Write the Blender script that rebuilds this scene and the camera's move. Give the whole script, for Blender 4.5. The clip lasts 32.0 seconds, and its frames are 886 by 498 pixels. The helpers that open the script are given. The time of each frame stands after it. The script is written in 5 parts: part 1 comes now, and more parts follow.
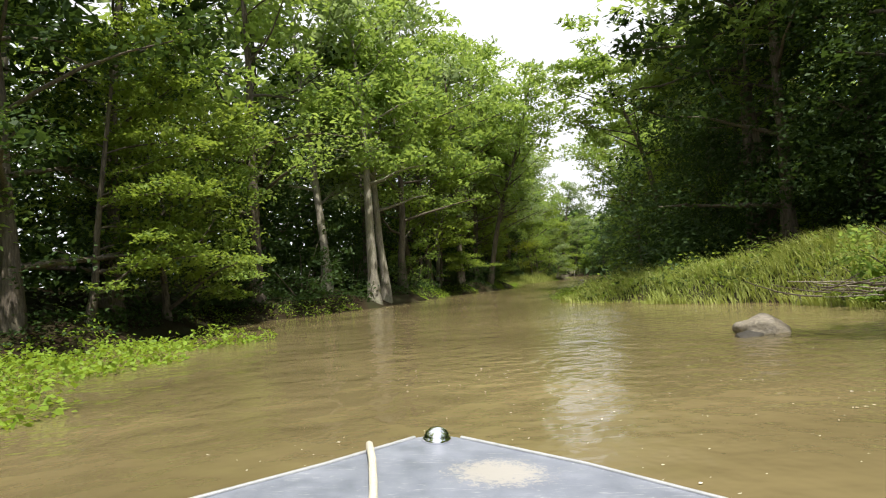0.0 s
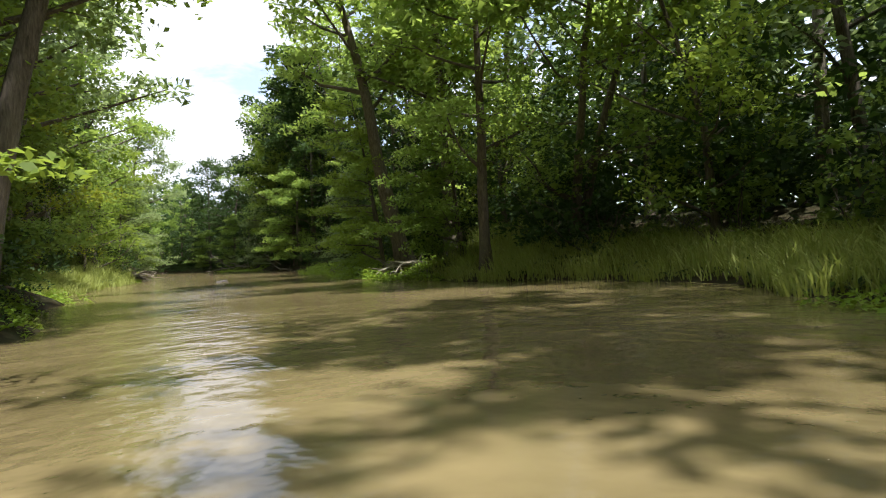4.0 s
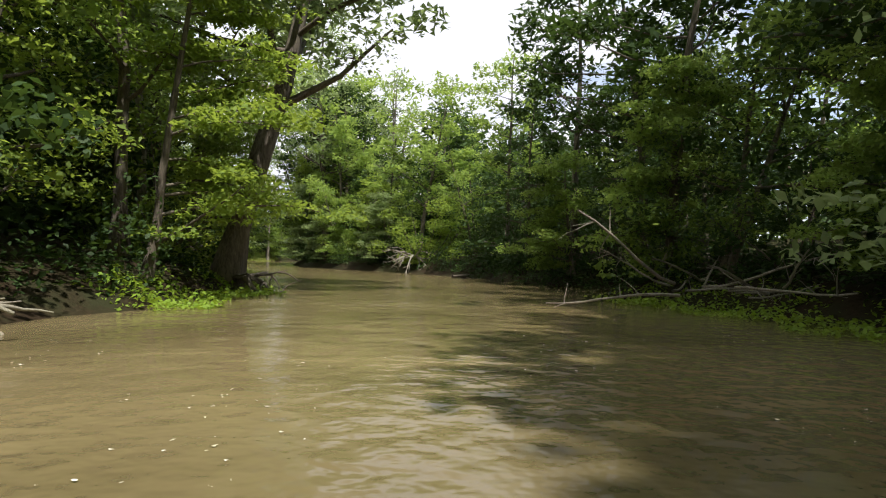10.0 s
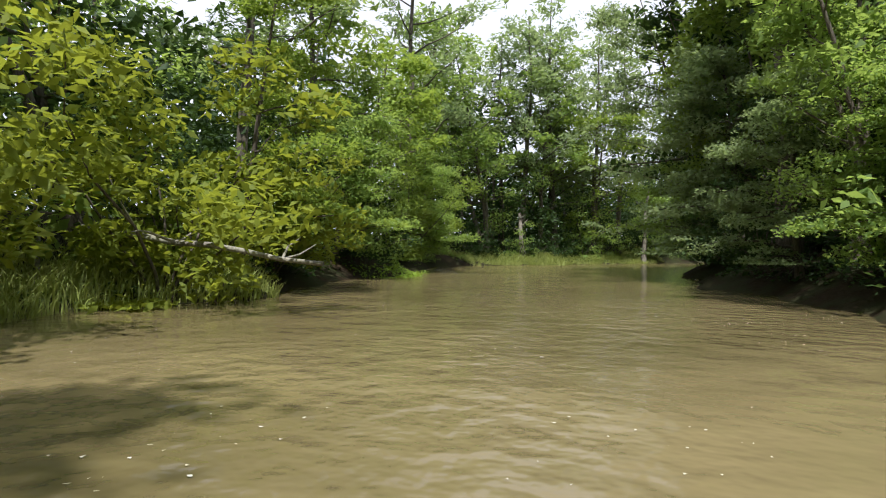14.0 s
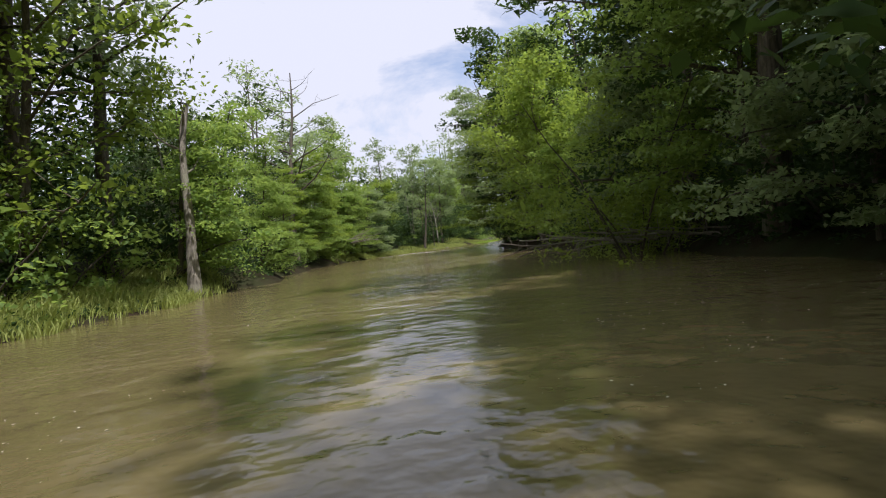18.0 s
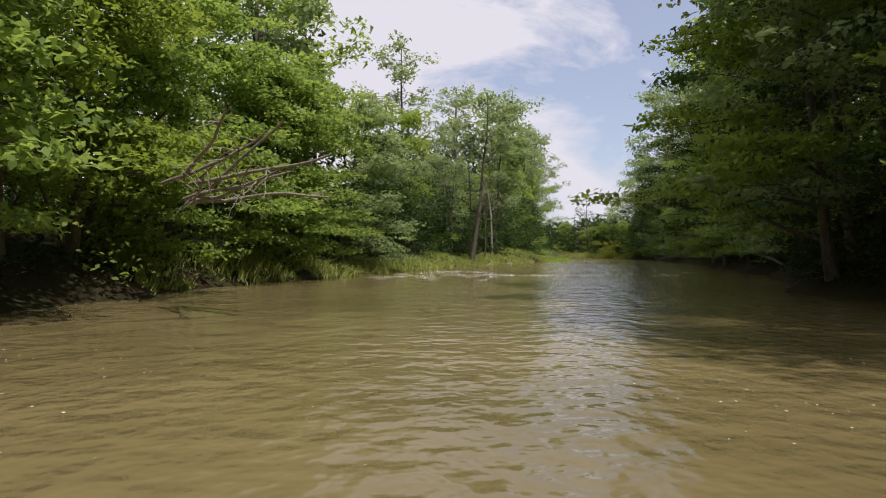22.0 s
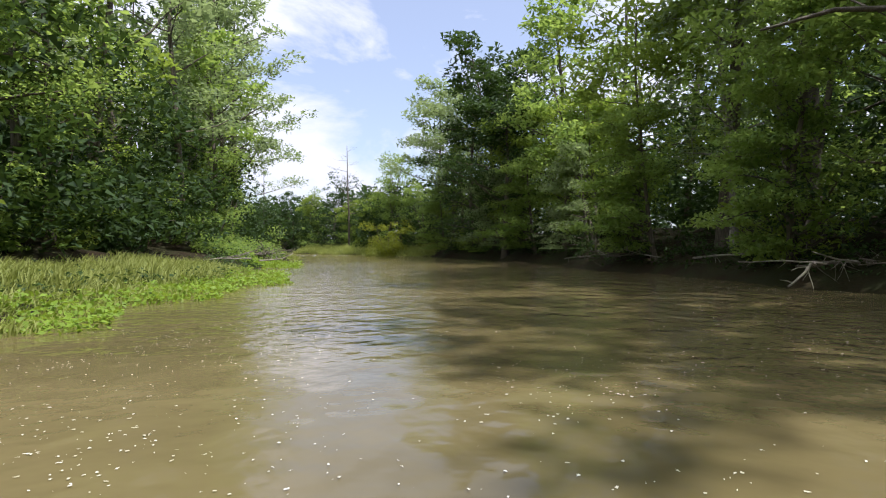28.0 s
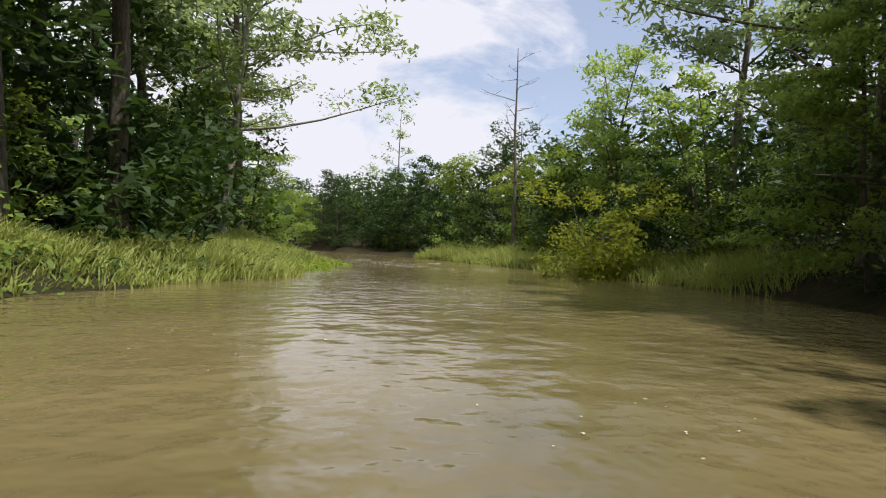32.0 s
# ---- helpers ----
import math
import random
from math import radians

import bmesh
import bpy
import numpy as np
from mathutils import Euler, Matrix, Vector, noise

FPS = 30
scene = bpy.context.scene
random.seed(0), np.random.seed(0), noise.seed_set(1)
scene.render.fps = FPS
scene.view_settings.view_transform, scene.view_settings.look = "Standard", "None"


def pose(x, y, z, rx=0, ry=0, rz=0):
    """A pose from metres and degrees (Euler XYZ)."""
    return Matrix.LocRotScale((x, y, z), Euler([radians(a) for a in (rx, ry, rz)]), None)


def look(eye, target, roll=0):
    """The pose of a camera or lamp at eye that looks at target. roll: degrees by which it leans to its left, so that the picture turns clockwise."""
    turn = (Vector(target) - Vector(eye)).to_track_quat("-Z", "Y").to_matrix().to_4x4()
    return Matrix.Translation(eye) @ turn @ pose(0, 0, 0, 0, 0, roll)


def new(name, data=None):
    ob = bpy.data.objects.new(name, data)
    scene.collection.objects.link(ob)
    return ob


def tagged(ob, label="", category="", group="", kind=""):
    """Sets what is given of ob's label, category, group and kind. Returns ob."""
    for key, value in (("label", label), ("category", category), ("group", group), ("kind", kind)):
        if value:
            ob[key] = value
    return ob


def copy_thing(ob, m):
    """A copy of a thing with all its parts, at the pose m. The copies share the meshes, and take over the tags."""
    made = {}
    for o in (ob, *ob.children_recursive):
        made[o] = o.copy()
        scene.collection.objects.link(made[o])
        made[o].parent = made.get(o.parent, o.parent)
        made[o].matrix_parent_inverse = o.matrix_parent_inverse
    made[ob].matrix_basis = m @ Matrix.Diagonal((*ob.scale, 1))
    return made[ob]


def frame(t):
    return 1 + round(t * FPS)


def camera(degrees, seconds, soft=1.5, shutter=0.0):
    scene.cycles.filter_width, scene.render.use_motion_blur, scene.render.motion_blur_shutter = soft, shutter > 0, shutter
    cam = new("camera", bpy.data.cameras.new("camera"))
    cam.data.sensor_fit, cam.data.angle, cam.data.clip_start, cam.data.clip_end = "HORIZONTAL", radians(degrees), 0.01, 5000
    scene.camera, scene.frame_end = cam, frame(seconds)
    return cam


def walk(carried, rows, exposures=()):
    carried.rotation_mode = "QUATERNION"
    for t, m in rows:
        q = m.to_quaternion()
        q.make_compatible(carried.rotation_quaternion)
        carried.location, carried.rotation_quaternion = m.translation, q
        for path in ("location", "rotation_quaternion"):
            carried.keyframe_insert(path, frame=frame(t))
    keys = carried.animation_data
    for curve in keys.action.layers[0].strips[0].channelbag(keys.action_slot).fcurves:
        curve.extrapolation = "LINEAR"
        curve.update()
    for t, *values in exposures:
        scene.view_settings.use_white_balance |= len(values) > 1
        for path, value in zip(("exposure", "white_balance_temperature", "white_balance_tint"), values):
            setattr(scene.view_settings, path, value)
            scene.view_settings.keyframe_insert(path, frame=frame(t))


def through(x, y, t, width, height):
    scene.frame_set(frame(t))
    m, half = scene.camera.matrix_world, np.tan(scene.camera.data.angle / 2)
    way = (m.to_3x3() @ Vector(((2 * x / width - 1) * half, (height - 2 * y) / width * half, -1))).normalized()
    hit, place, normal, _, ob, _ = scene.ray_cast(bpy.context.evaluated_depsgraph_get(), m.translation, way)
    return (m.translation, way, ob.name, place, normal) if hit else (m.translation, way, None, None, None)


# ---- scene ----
cam = camera(72.43, 32.0, 1.1)
PATH = [
    (0.0, -0.013, 0.003, 1.045, 0.50, 3.01, 4.20),
    (0.5, -0.272, 4.368, 1.039, -1.88, 2.53, 4.90),
    (1.0, -0.385, 8.797, 1.020, -5.01, 1.80, 5.52),
    (1.5, -0.443, 13.404, 0.982, -7.44, 1.64, 6.14),
    (2.0, -0.350, 17.864, 0.950, -6.98, 1.14, 3.70),
    (2.5, -0.041, 22.446, 0.932, -12.13, 0.33, 6.37),
    (3.0, 0.419, 26.974, 0.925, -23.69, -0.11, 10.51),
    (3.5, 1.007, 31.242, 0.946, -36.96, -0.24, 7.63),
    (4.0, 2.405, 35.439, 0.975, -41.97, 0.12, 3.30),
    (4.5, 4.329, 39.504, 0.989, -41.65, 0.24, 1.92),
    (5.0, 6.507, 43.476, 1.002, -36.52, 0.71, 0.86),
    (5.5, 8.734, 47.455, 1.023, -27.24, 1.84, -1.19),
    (6.0, 10.831, 51.634, 1.006, -15.22, 0.78, -2.67),
    (6.5, 12.473, 55.690, 0.983, -19.74, 0.57, -2.85),
    (7.0, 13.968, 59.415, 0.977, -30.89, 0.11, 9.20),
    (7.5, 15.769, 63.922, 0.992, -27.46, 1.68, 5.19),
    (8.0, 17.762, 68.889, 0.991, -15.86, 0.76, -6.40),
    (8.5, 19.451, 73.307, 0.973, -7.05, 0.26, -5.71),
    (9.0, 20.464, 77.654, 0.959, -6.60, 0.28, -4.72),
    (9.5, 21.323, 82.334, 0.950, -8.28, 0.53, -2.87),
    (10.0, 22.075, 86.960, 0.960, -8.92, 0.88, -1.12),
    (10.5, 22.901, 91.437, 0.965, -6.84, 0.77, -1.63),
    (11.0, 23.680, 95.705, 0.936, -2.29, 0.59, -3.16),
    (11.5, 24.230, 100.080, 0.888, 2.67, 0.38, -3.30),
    (12.0, 24.007, 104.489, 0.870, 3.68, 0.67, -2.01),
    (12.5, 23.141, 109.034, 0.876, 9.96, 0.45, -3.97),
    (13.0, 22.263, 113.665, 0.918, 21.29, -0.09, -4.91),
    (13.5, 21.001, 118.179, 0.861, 26.88, 0.07, -4.14),
    (14.0, 19.343, 122.544, 0.938, 27.38, 0.21, -0.52),
    (14.5, 17.495, 126.810, 0.968, 23.47, 0.26, 1.47),
    (15.0, 15.614, 131.034, 0.976, 16.96, -0.09, 3.62),
    (15.5, 13.857, 135.267, 0.970, 9.34, -1.12, 8.55),
    (16.0, 12.443, 139.552, 0.984, 2.26, -0.73, 7.97),
    (16.5, 11.595, 143.814, 1.009, -4.80, -0.85, 8.01),
    (17.0, 11.090, 148.169, 0.997, -11.99, -0.99, 7.42),
    (17.5, 10.909, 152.700, 1.014, -16.67, -1.05, 6.25),
    (18.0, 11.069, 157.302, 0.999, -20.85, -0.75, 5.94),
    (18.5, 11.849, 162.028, 0.977, -23.87, -0.40, 5.59),
    (19.0, 13.020, 166.615, 0.947, -25.13, -0.35, 5.66),
    (19.5, 14.311, 171.452, 0.919, -26.48, 0.76, 5.90),
    (20.0, 15.839, 176.169, 0.913, -24.32, 0.83, 2.13),
    (20.5, 17.559, 180.765, 0.930, -19.69, 0.69, -2.10),
    (21.0, 19.177, 185.286, 0.937, -17.85, 0.36, -4.43),
    (21.5, 20.602, 189.775, 0.929, -17.66, 0.40, -2.91),
    (22.0, 21.927, 194.206, 0.895, -18.87, 0.27, -0.55),
    (22.5, 23.250, 198.398, 0.876, -22.77, 0.18, 3.60),
    (23.0, 24.611, 202.303, 0.895, -26.40, -0.10, 5.12),
    (23.5, 26.208, 206.043, 0.953, -37.25, 0.01, 5.81),
    (24.0, 28.098, 209.762, 0.967, -41.87, 0.37, 4.71),
    (24.5, 30.372, 213.564, 0.961, -39.60, 0.16, 1.37),
    (25.0, 32.864, 217.426, 0.959, -39.49, 0.49, 1.36),
    (25.5, 35.402, 221.166, 0.969, -43.84, 0.25, 3.66),
    (26.0, 38.077, 224.765, 0.983, -45.99, 0.27, 2.39),
    (26.5, 40.894, 228.271, 0.989, -45.81, 0.24, 1.44),
    (27.0, 43.827, 231.747, 0.992, -44.38, -0.19, 0.94),
    (27.5, 46.871, 235.279, 0.996, -42.79, -1.26, 2.11),
    (28.0, 50.110, 238.962, 0.990, -41.14, -0.38, 0.19),
    (28.5, 53.206, 242.779, 1.007, -40.19, -0.21, -0.18),
    (29.0, 56.081, 246.650, 1.012, -38.47, -0.12, -1.73),
    (29.5, 58.859, 250.312, 0.994, -37.03, -0.21, -1.82),
    (30.0, 61.673, 254.110, 0.979, -33.86, -0.44, -2.86),
    (30.5, 64.243, 257.810, 0.943, -29.66, -0.11, -4.45),
    (31.0, 66.464, 261.203, 0.891, -26.23, -0.06, -4.30),
    (31.5, 68.228, 264.412, 0.836, -24.48, -0.03, -4.01),
    (32.0, 69.955, 267.680, 0.803, -23.38, -0.14, -2.48),
]
EXPOSURES = [(0, 0.5, 6500, 10), (1, 0.3, 6450, 10), (2, 0.3, 6400, 9), (3, 0.95, 6200, 12), (6, 0.7, 6150, 13), (7, 0.75, 6250, 13), (8, 0.45, 6150, 11), (9, 0.85, 5950, 12),
             (10, 0.45, 6300, 13), (11, 0.5, 6200, 14), (12, 0.65, 5950, 13), (13, 0.4, 5900, 13), (16, 0.4, 6050, 17), (17, 0.3, 6300, 17), (18, 0.05, 5950, 17), (19, 0.2, 6100, 17),
             (20, -0.42, 6100, 15), (21, 0.0, 6200, 16), (22, -0.1, 6400, 18), (23, -0.1, 6300, 17), (24, 0.2, 6200, 17), (25, 0.15, 6100, 17), (28, 0.35, 5900, 17), (29, 0.35, 5950, 17),
             (30, 0.3, 6200, 16), (31, 0.0, 6300, 16), (32, 0.1, 6300, 14)]
walk(cam, [(t, pose(x, y, z, 90 + p, r, w)) for t, x, y, z, w, p, r in PATH], EXPOSURES)

# ---------------------------------------------------------------- light
SUN_AZ, SUN_EL = radians(158), radians(66)          # clockwise from +y, above the horizon
world = bpy.data.worlds.new("sky")
scene.world = world
world.use_nodes = True
wn, wl = world.node_tree.nodes, world.node_tree.links
wn.clear()


def wnode(kind, **kw):
    n = wn.new(kind)
    for k, v in kw.items():
        n.inputs[k].default_value = v
    return n


sky = wn.new("ShaderNodeTexSky")
sky.sky_type, sky.sun_disc = "NISHITA", False
sky.sun_elevation, sky.sun_rotation = SUN_EL, SUN_AZ
sky.air_density, sky.dust_density = 1.0, 1.5
wco = wn.new("ShaderNodeTexCoord")
wmap = wn.new("ShaderNodeMapping")
wmap.inputs["Scale"].default_value = (1.9, 1.9, 4.0)
wmap.inputs["Location"].default_value = (0.3, 1.7, 0.4)
wl.new(wco.outputs["Generated"], wmap.inputs["Vector"])
cloud = wnode("ShaderNodeTexNoise", Scale=1.7, Detail=10.0, Roughness=0.6, Distortion=0.35)
wl.new(wmap.outputs["Vector"], cloud.inputs["Vector"])
ramp = wn.new("ShaderNodeValToRGB")
ramp.color_ramp.elements[0].position, ramp.color_ramp.elements[1].position = 0.42, 0.55
ramp.color_ramp.elements[0].color = (0.30, 0.30, 0.30, 1)          # thin haze between the clouds
sep = wn.new("ShaderNodeSeparateXYZ")
wl.new(wco.outputs["Generated"], sep.inputs[0])
bank = wnode("ShaderNodeMapRange", **{"From Min": 0.20, "From Max": 0.50, "To Min": 0.18, "To Max": -0.03})
wl.new(sep.outputs["X"], bank.inputs["Value"])
thick = wn.new("ShaderNodeMath")
wl.new(cloud.outputs["Fac"], thick.inputs[0])
wl.new(bank.outputs["Result"], thick.inputs[1])
wl.new(thick.outputs["Value"], ramp.inputs["Fac"])
skygain = wn.new("ShaderNodeMix")
skygain.data_type = "RGBA"
wl.new(ramp.outputs["Color"], skygain.inputs["Factor"])
wl.new(sky.outputs["Color"], skygain.inputs["A"])
skygain.inputs["B"].default_value = (5.4, 5.45, 5.7, 1)
back = wn.new("ShaderNodeBackground")
back.inputs["Strength"].default_value = 0.15
wl.new(skygain.outputs["Result"], back.inputs["Color"])
wout = wn.new("ShaderNodeOutputWorld")
wl.new(back.outputs["Background"], wout.inputs["Surface"])

lamp = bpy.data.lights.new("sun", "SUN")
lamp.energy, lamp.angle, lamp.color = 5.0, radians(1.0), (1.0, 0.95, 0.86)
sun = new("sun", lamp)
sun.matrix_world = look((math.sin(SUN_AZ) * 60, math.cos(SUN_AZ) * 60, 90), (0, 0, 90 - 60 * math.tan(SUN_EL)))


# ---------------------------------------------------------------- materials
def material(name):
    m = bpy.data.materials.new(name)
    m.use_nodes = True
    nt = m.node_tree
    bsdf = nt.nodes["Principled BSDF"]
    return m, nt, bsdf


def add(nt, kind, **kw):
    n = nt.nodes.new(kind)
    for k, v in kw.items():
        n.inputs[k].default_value = v
    return n


def mix_rgb(nt, fac, a, b, mode="MIX"):
    n = nt.nodes.new("ShaderNodeMix")
    n.data_type, n.blend_type = "RGBA", mode
    for sock, v in (("Factor", fac), ("A", a), ("B", b)):
        if hasattr(v, "is_linked"):
            nt.links.new(v, n.inputs[sock])
        elif sock == "Factor":
            n.inputs[sock].default_value = v
        else:
            n.inputs[sock].default_value = (*v, 1)
    return n.outputs["Result"]


def curve(nt, sock, lo, hi, out_lo=0.0, out_hi=1.0):
    n = add(nt, "ShaderNodeMapRange", **{"From Min": lo, "From Max": hi, "To Min": out_lo, "To Max": out_hi})
    nt.links.new(sock, n.inputs["Value"])
    return n.outputs["Result"]


def coords(nt, scale=(1, 1, 1), world_space=False):
    if world_space:
        src = nt.nodes.new("ShaderNodeNewGeometry").outputs["Position"]
    else:
        src = nt.nodes.new("ShaderNodeTexCoord").outputs["Object"]
    mp = nt.nodes.new("ShaderNodeMapping")
    mp.inputs["Scale"].default_value = scale
    nt.links.new(src, mp.inputs["Vector"])
    return mp.outputs["Vector"]


def noise_tex(nt, vec, scale, detail=4.0, rough=0.55, distort=0.0):
    n = add(nt, "ShaderNodeTexNoise", Scale=scale, Detail=detail, Roughness=rough, Distortion=distort)
    nt.links.new(vec, n.inputs["Vector"])
    return n.outputs["Fac"]


def bump(nt, bsdf, height, strength, distance, prior=None):
    b = add(nt, "ShaderNodeBump", Strength=strength, Distance=distance)
    nt.links.new(height, b.inputs["Height"])
    if prior is not None:
        nt.links.new(prior, b.inputs["Normal"])
    nt.links.new(b.outputs["Normal"], bsdf.inputs["Normal"])
    return b.outputs["Normal"]


def leaf_material(name, dark, light, glow, rough=0.6, through=0.48):
    """Leaves: a waxy upper face, and light that comes through them."""
    m, nt, bsdf = material(name)
    geo = nt.nodes.new("ShaderNodeNewGeometry")
    obj = nt.nodes.new("ShaderNodeObjectInfo")
    wide = noise_tex(nt, coords(nt, world_space=True), 0.55, 3.0)
    a = mix_rgb(nt, geo.outputs["Random Per Island"], dark, light)
    b = mix_rgb(nt, curve(nt, wide, 0.35, 0.7, 0.0, 0.6), a, light)
    c = mix_rgb(nt, curve(nt, obj.outputs["Random"], 0, 1, 0.0, 0.35), b, (dark[0] * 1.1, dark[1] * 0.85, dark[2]))
    nt.links.new(c, bsdf.inputs["Base Color"])
    bsdf.inputs["Roughness"].default_value = rough
    bsdf.inputs["Specular IOR Level"].default_value = 0.2
    tr = nt.nodes.new("ShaderNodeBsdfTranslucent")
    nt.links.new(mix_rgb(nt, 0.65, c, glow), tr.inputs["Color"])
    mx = nt.nodes.new("ShaderNodeMixShader")
    mx.inputs["Fac"].default_value = through
    nt.links.new(bsdf.outputs["BSDF"], mx.inputs[1])
    nt.links.new(tr.outputs["BSDF"], mx.inputs[2])
    nt.links.new(mx.outputs["Shader"], nt.nodes["Material Output"].inputs["Surface"])
    return m


LEAF_MAPLE = leaf_material("maple_leaves", (0.062, 0.120, 0.026), (0.190, 0.290, 0.072), (0.56, 0.72, 0.13))
LEAF_COTTON = leaf_material("cottonwood_leaves", (0.080, 0.135, 0.054), (0.215, 0.280, 0.130), (0.50, 0.62, 0.22), 0.5)
LEAF_WILLOW = leaf_material("willow_leaves", (0.085, 0.145, 0.026), (0.210, 0.300, 0.055), (0.46, 0.58, 0.07))
LEAF_YELLOW = leaf_material("yellowing_leaves", (0.110, 0.155, 0.018), (0.240, 0.285, 0.035), (0.46, 0.50, 0.04))
# shaded copy of the green leaf: shade put into colour, less light let through
LEAF_SHADED = leaf_material("painted_shade_leaves", (0.018, 0.040, 0.012), (0.050, 0.092, 0.024), (0.12, 0.20, 0.03), 0.6, 0.28)
GRASS = leaf_material("bank_grass", (0.170, 0.230, 0.045), (0.380, 0.420, 0.130), (0.50, 0.56, 0.10), 0.6, 0.35)
WEED = leaf_material("water_weed", (0.110, 0.200, 0.020), (0.240, 0.360, 0.045), (0.44, 0.58, 0.04), 0.5, 0.35)


def bark_material(name, dark, light, scale=1.0):
    m, nt, bsdf = material(name)
    v = coords(nt, (9 * scale, 9 * scale, 1.6 * scale))
    ridges = noise_tex(nt, v, 2.4, 7.0, 0.65, 0.6)
    patch = noise_tex(nt, coords(nt), 0.9, 3.0)
    col = mix_rgb(nt, curve(nt, ridges, 0.35, 0.68), dark, light)
    col = mix_rgb(nt, curve(nt, patch, 0.45, 0.75, 0, 0.5), col, (light[0] * 0.8, light[1] * 0.95, light[2] * 0.7))
    nt.links.new(col, bsdf.inputs["Base Color"])
    bsdf.inputs["Roughness"].default_value = 0.9
    bump(nt, bsdf, ridges, 0.8, 0.03)
    return m


BARK = bark_material("grey_brown_bark", (0.050, 0.040, 0.030), (0.170, 0.140, 0.105))
BARK_PALE = bark_material("pale_bark", (0.130, 0.115, 0.090), (0.360, 0.330, 0.270))
DRIFT = bark_material("bleached_driftwood", (0.130, 0.110, 0.085), (0.360, 0.320, 0.260), 1.5)


def earth_material():
    m, nt, bsdf = material("bank_earth")
    v = coords(nt, world_space=True)
    big, mid, fine = noise_tex(nt, v, 0.25, 4), noise_tex(nt, v, 1.7, 5), noise_tex(nt, v, 14.0, 6, 0.65)
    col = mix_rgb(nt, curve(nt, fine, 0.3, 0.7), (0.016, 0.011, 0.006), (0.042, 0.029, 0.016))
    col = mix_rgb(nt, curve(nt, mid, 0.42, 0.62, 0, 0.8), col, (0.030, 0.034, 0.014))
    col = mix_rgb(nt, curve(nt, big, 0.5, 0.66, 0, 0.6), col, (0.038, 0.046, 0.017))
    nt.links.new(col, bsdf.inputs["Base Color"])
    bsdf.inputs["Roughness"].default_value = 0.95
    bsdf.inputs["Specular IOR Level"].default_value = 0.1
    n = bump(nt, bsdf, mid, 0.7, 0.15)
    bump(nt, bsdf, fine, 0.9, 0.04, n)
    return m


def water_material():
    m, nt, bsdf = material("muddy_water")
    v = coords(nt, world_space=True)
    silt = noise_tex(nt, v, 0.22, 5, 0.55, 0.3)
    cloud = noise_tex(nt, v, 0.9, 5, 0.6, 0.2)
    col = mix_rgb(nt, curve(nt, silt, 0.34, 0.66), (0.105, 0.084, 0.038), (0.220, 0.174, 0.086))
    col = mix_rgb(nt, curve(nt, cloud, 0.42, 0.7, 0, 0.45), col, (0.175, 0.141, 0.068))
    # the silt turns from tan to olive downstream
    axis = nt.nodes.new("ShaderNodeSeparateXYZ")
    nt.links.new(v, axis.inputs[0])
    col = mix_rgb(nt, curve(nt, axis.outputs["Y"], 88, 150, 0, 0.4), col, (0.128, 0.106, 0.040))
    nt.links.new(col, bsdf.inputs["Base Color"])
    bsdf.inputs["Roughness"].default_value = 0.10
    bsdf.inputs["IOR"].default_value = 1.33
    swell = noise_tex(nt, v, 1.5, 2, 0.4)
    chop = noise_tex(nt, v, 4.2, 2, 0.45)
    calm = noise_tex(nt, v, 0.10, 4, 0.55)
    n = bump(nt, bsdf, swell, 0.42, 0.09)
    b = add(nt, "ShaderNodeBump", Distance=0.05)
    nt.links.new(curve(nt, calm, 0.42, 0.58, 0.16, 0.85), b.inputs["Strength"])
    nt.links.new(chop, b.inputs["Height"])
    nt.links.new(n, b.inputs["Normal"])
    nt.links.new(b.outputs["Normal"], bsdf.inputs["Normal"])
    return m


EARTH, WATER = earth_material(), water_material()

# ---------------------------------------------------------------- the river's plan
SPINE = [(1.5, -40), (0.8, -12), (0.0, 0.4), (-0.3, 12.6), (0.2, 24.7), (3.2, 36.3), (8.4, 47.4), (13.3, 58.3), (18.1, 69.7), (21.2, 81.5),
         (23.0, 93.5), (23.6, 105.4), (21.1, 117.3), (16.7, 128.7), (12.7, 140.2), (11.4, 152.0), (12.9, 163.9), (16.0, 176.1), (19.6, 187.8),
         (23.5, 199.1), (28.6, 210.0), (35.1, 220.4), (42.4, 230.0), (50.3, 239.3), (58.0, 249.4), (64.6, 258.8), (70.5, 267.7), (75.8, 278.5),
         (78.7, 291.0), (79.4, 304.9), (77.4, 318.2), (72.9, 333.1), (66, 350)]
LEFT = [(-40, 8), (0, 8), (15, 8), (22, 7.6), (27, 4.6), (31, 3.8), (37, 4.6), (46, 4.2), (52, 5.3), (60, 7.6), (67, 7.9), (79, 6.7), (83, 6.4), (90, 6.6), (95, 6.2), (99, 5.6),
        (102, 4.6), (105, 4.4), (108, 5.0), (112, 4.8), (116, 4.3), (120, 4.1), (124, 4.4), (129, 4.9), (134, 6.0), (139, 4.9), (148, 4.8), (154, 5.6), (160, 9.8), (167, 7.9), (173, 6.4),
        (180, 5.8), (189, 4.8), (197, 5.7), (207, 5.8), (211, 6.4), (218, 5.5), (222, 5.4), (227, 4.6), (237, 4.8), (253, 4.8), (262, 5.4), (268, 4.6), (279, 4.7),
        (285, 6.4), (290, 5.7), (298, 5.8), (305, 4.4), (313, 3.8), (322, 3.6), (335, 6), (380, 7)]
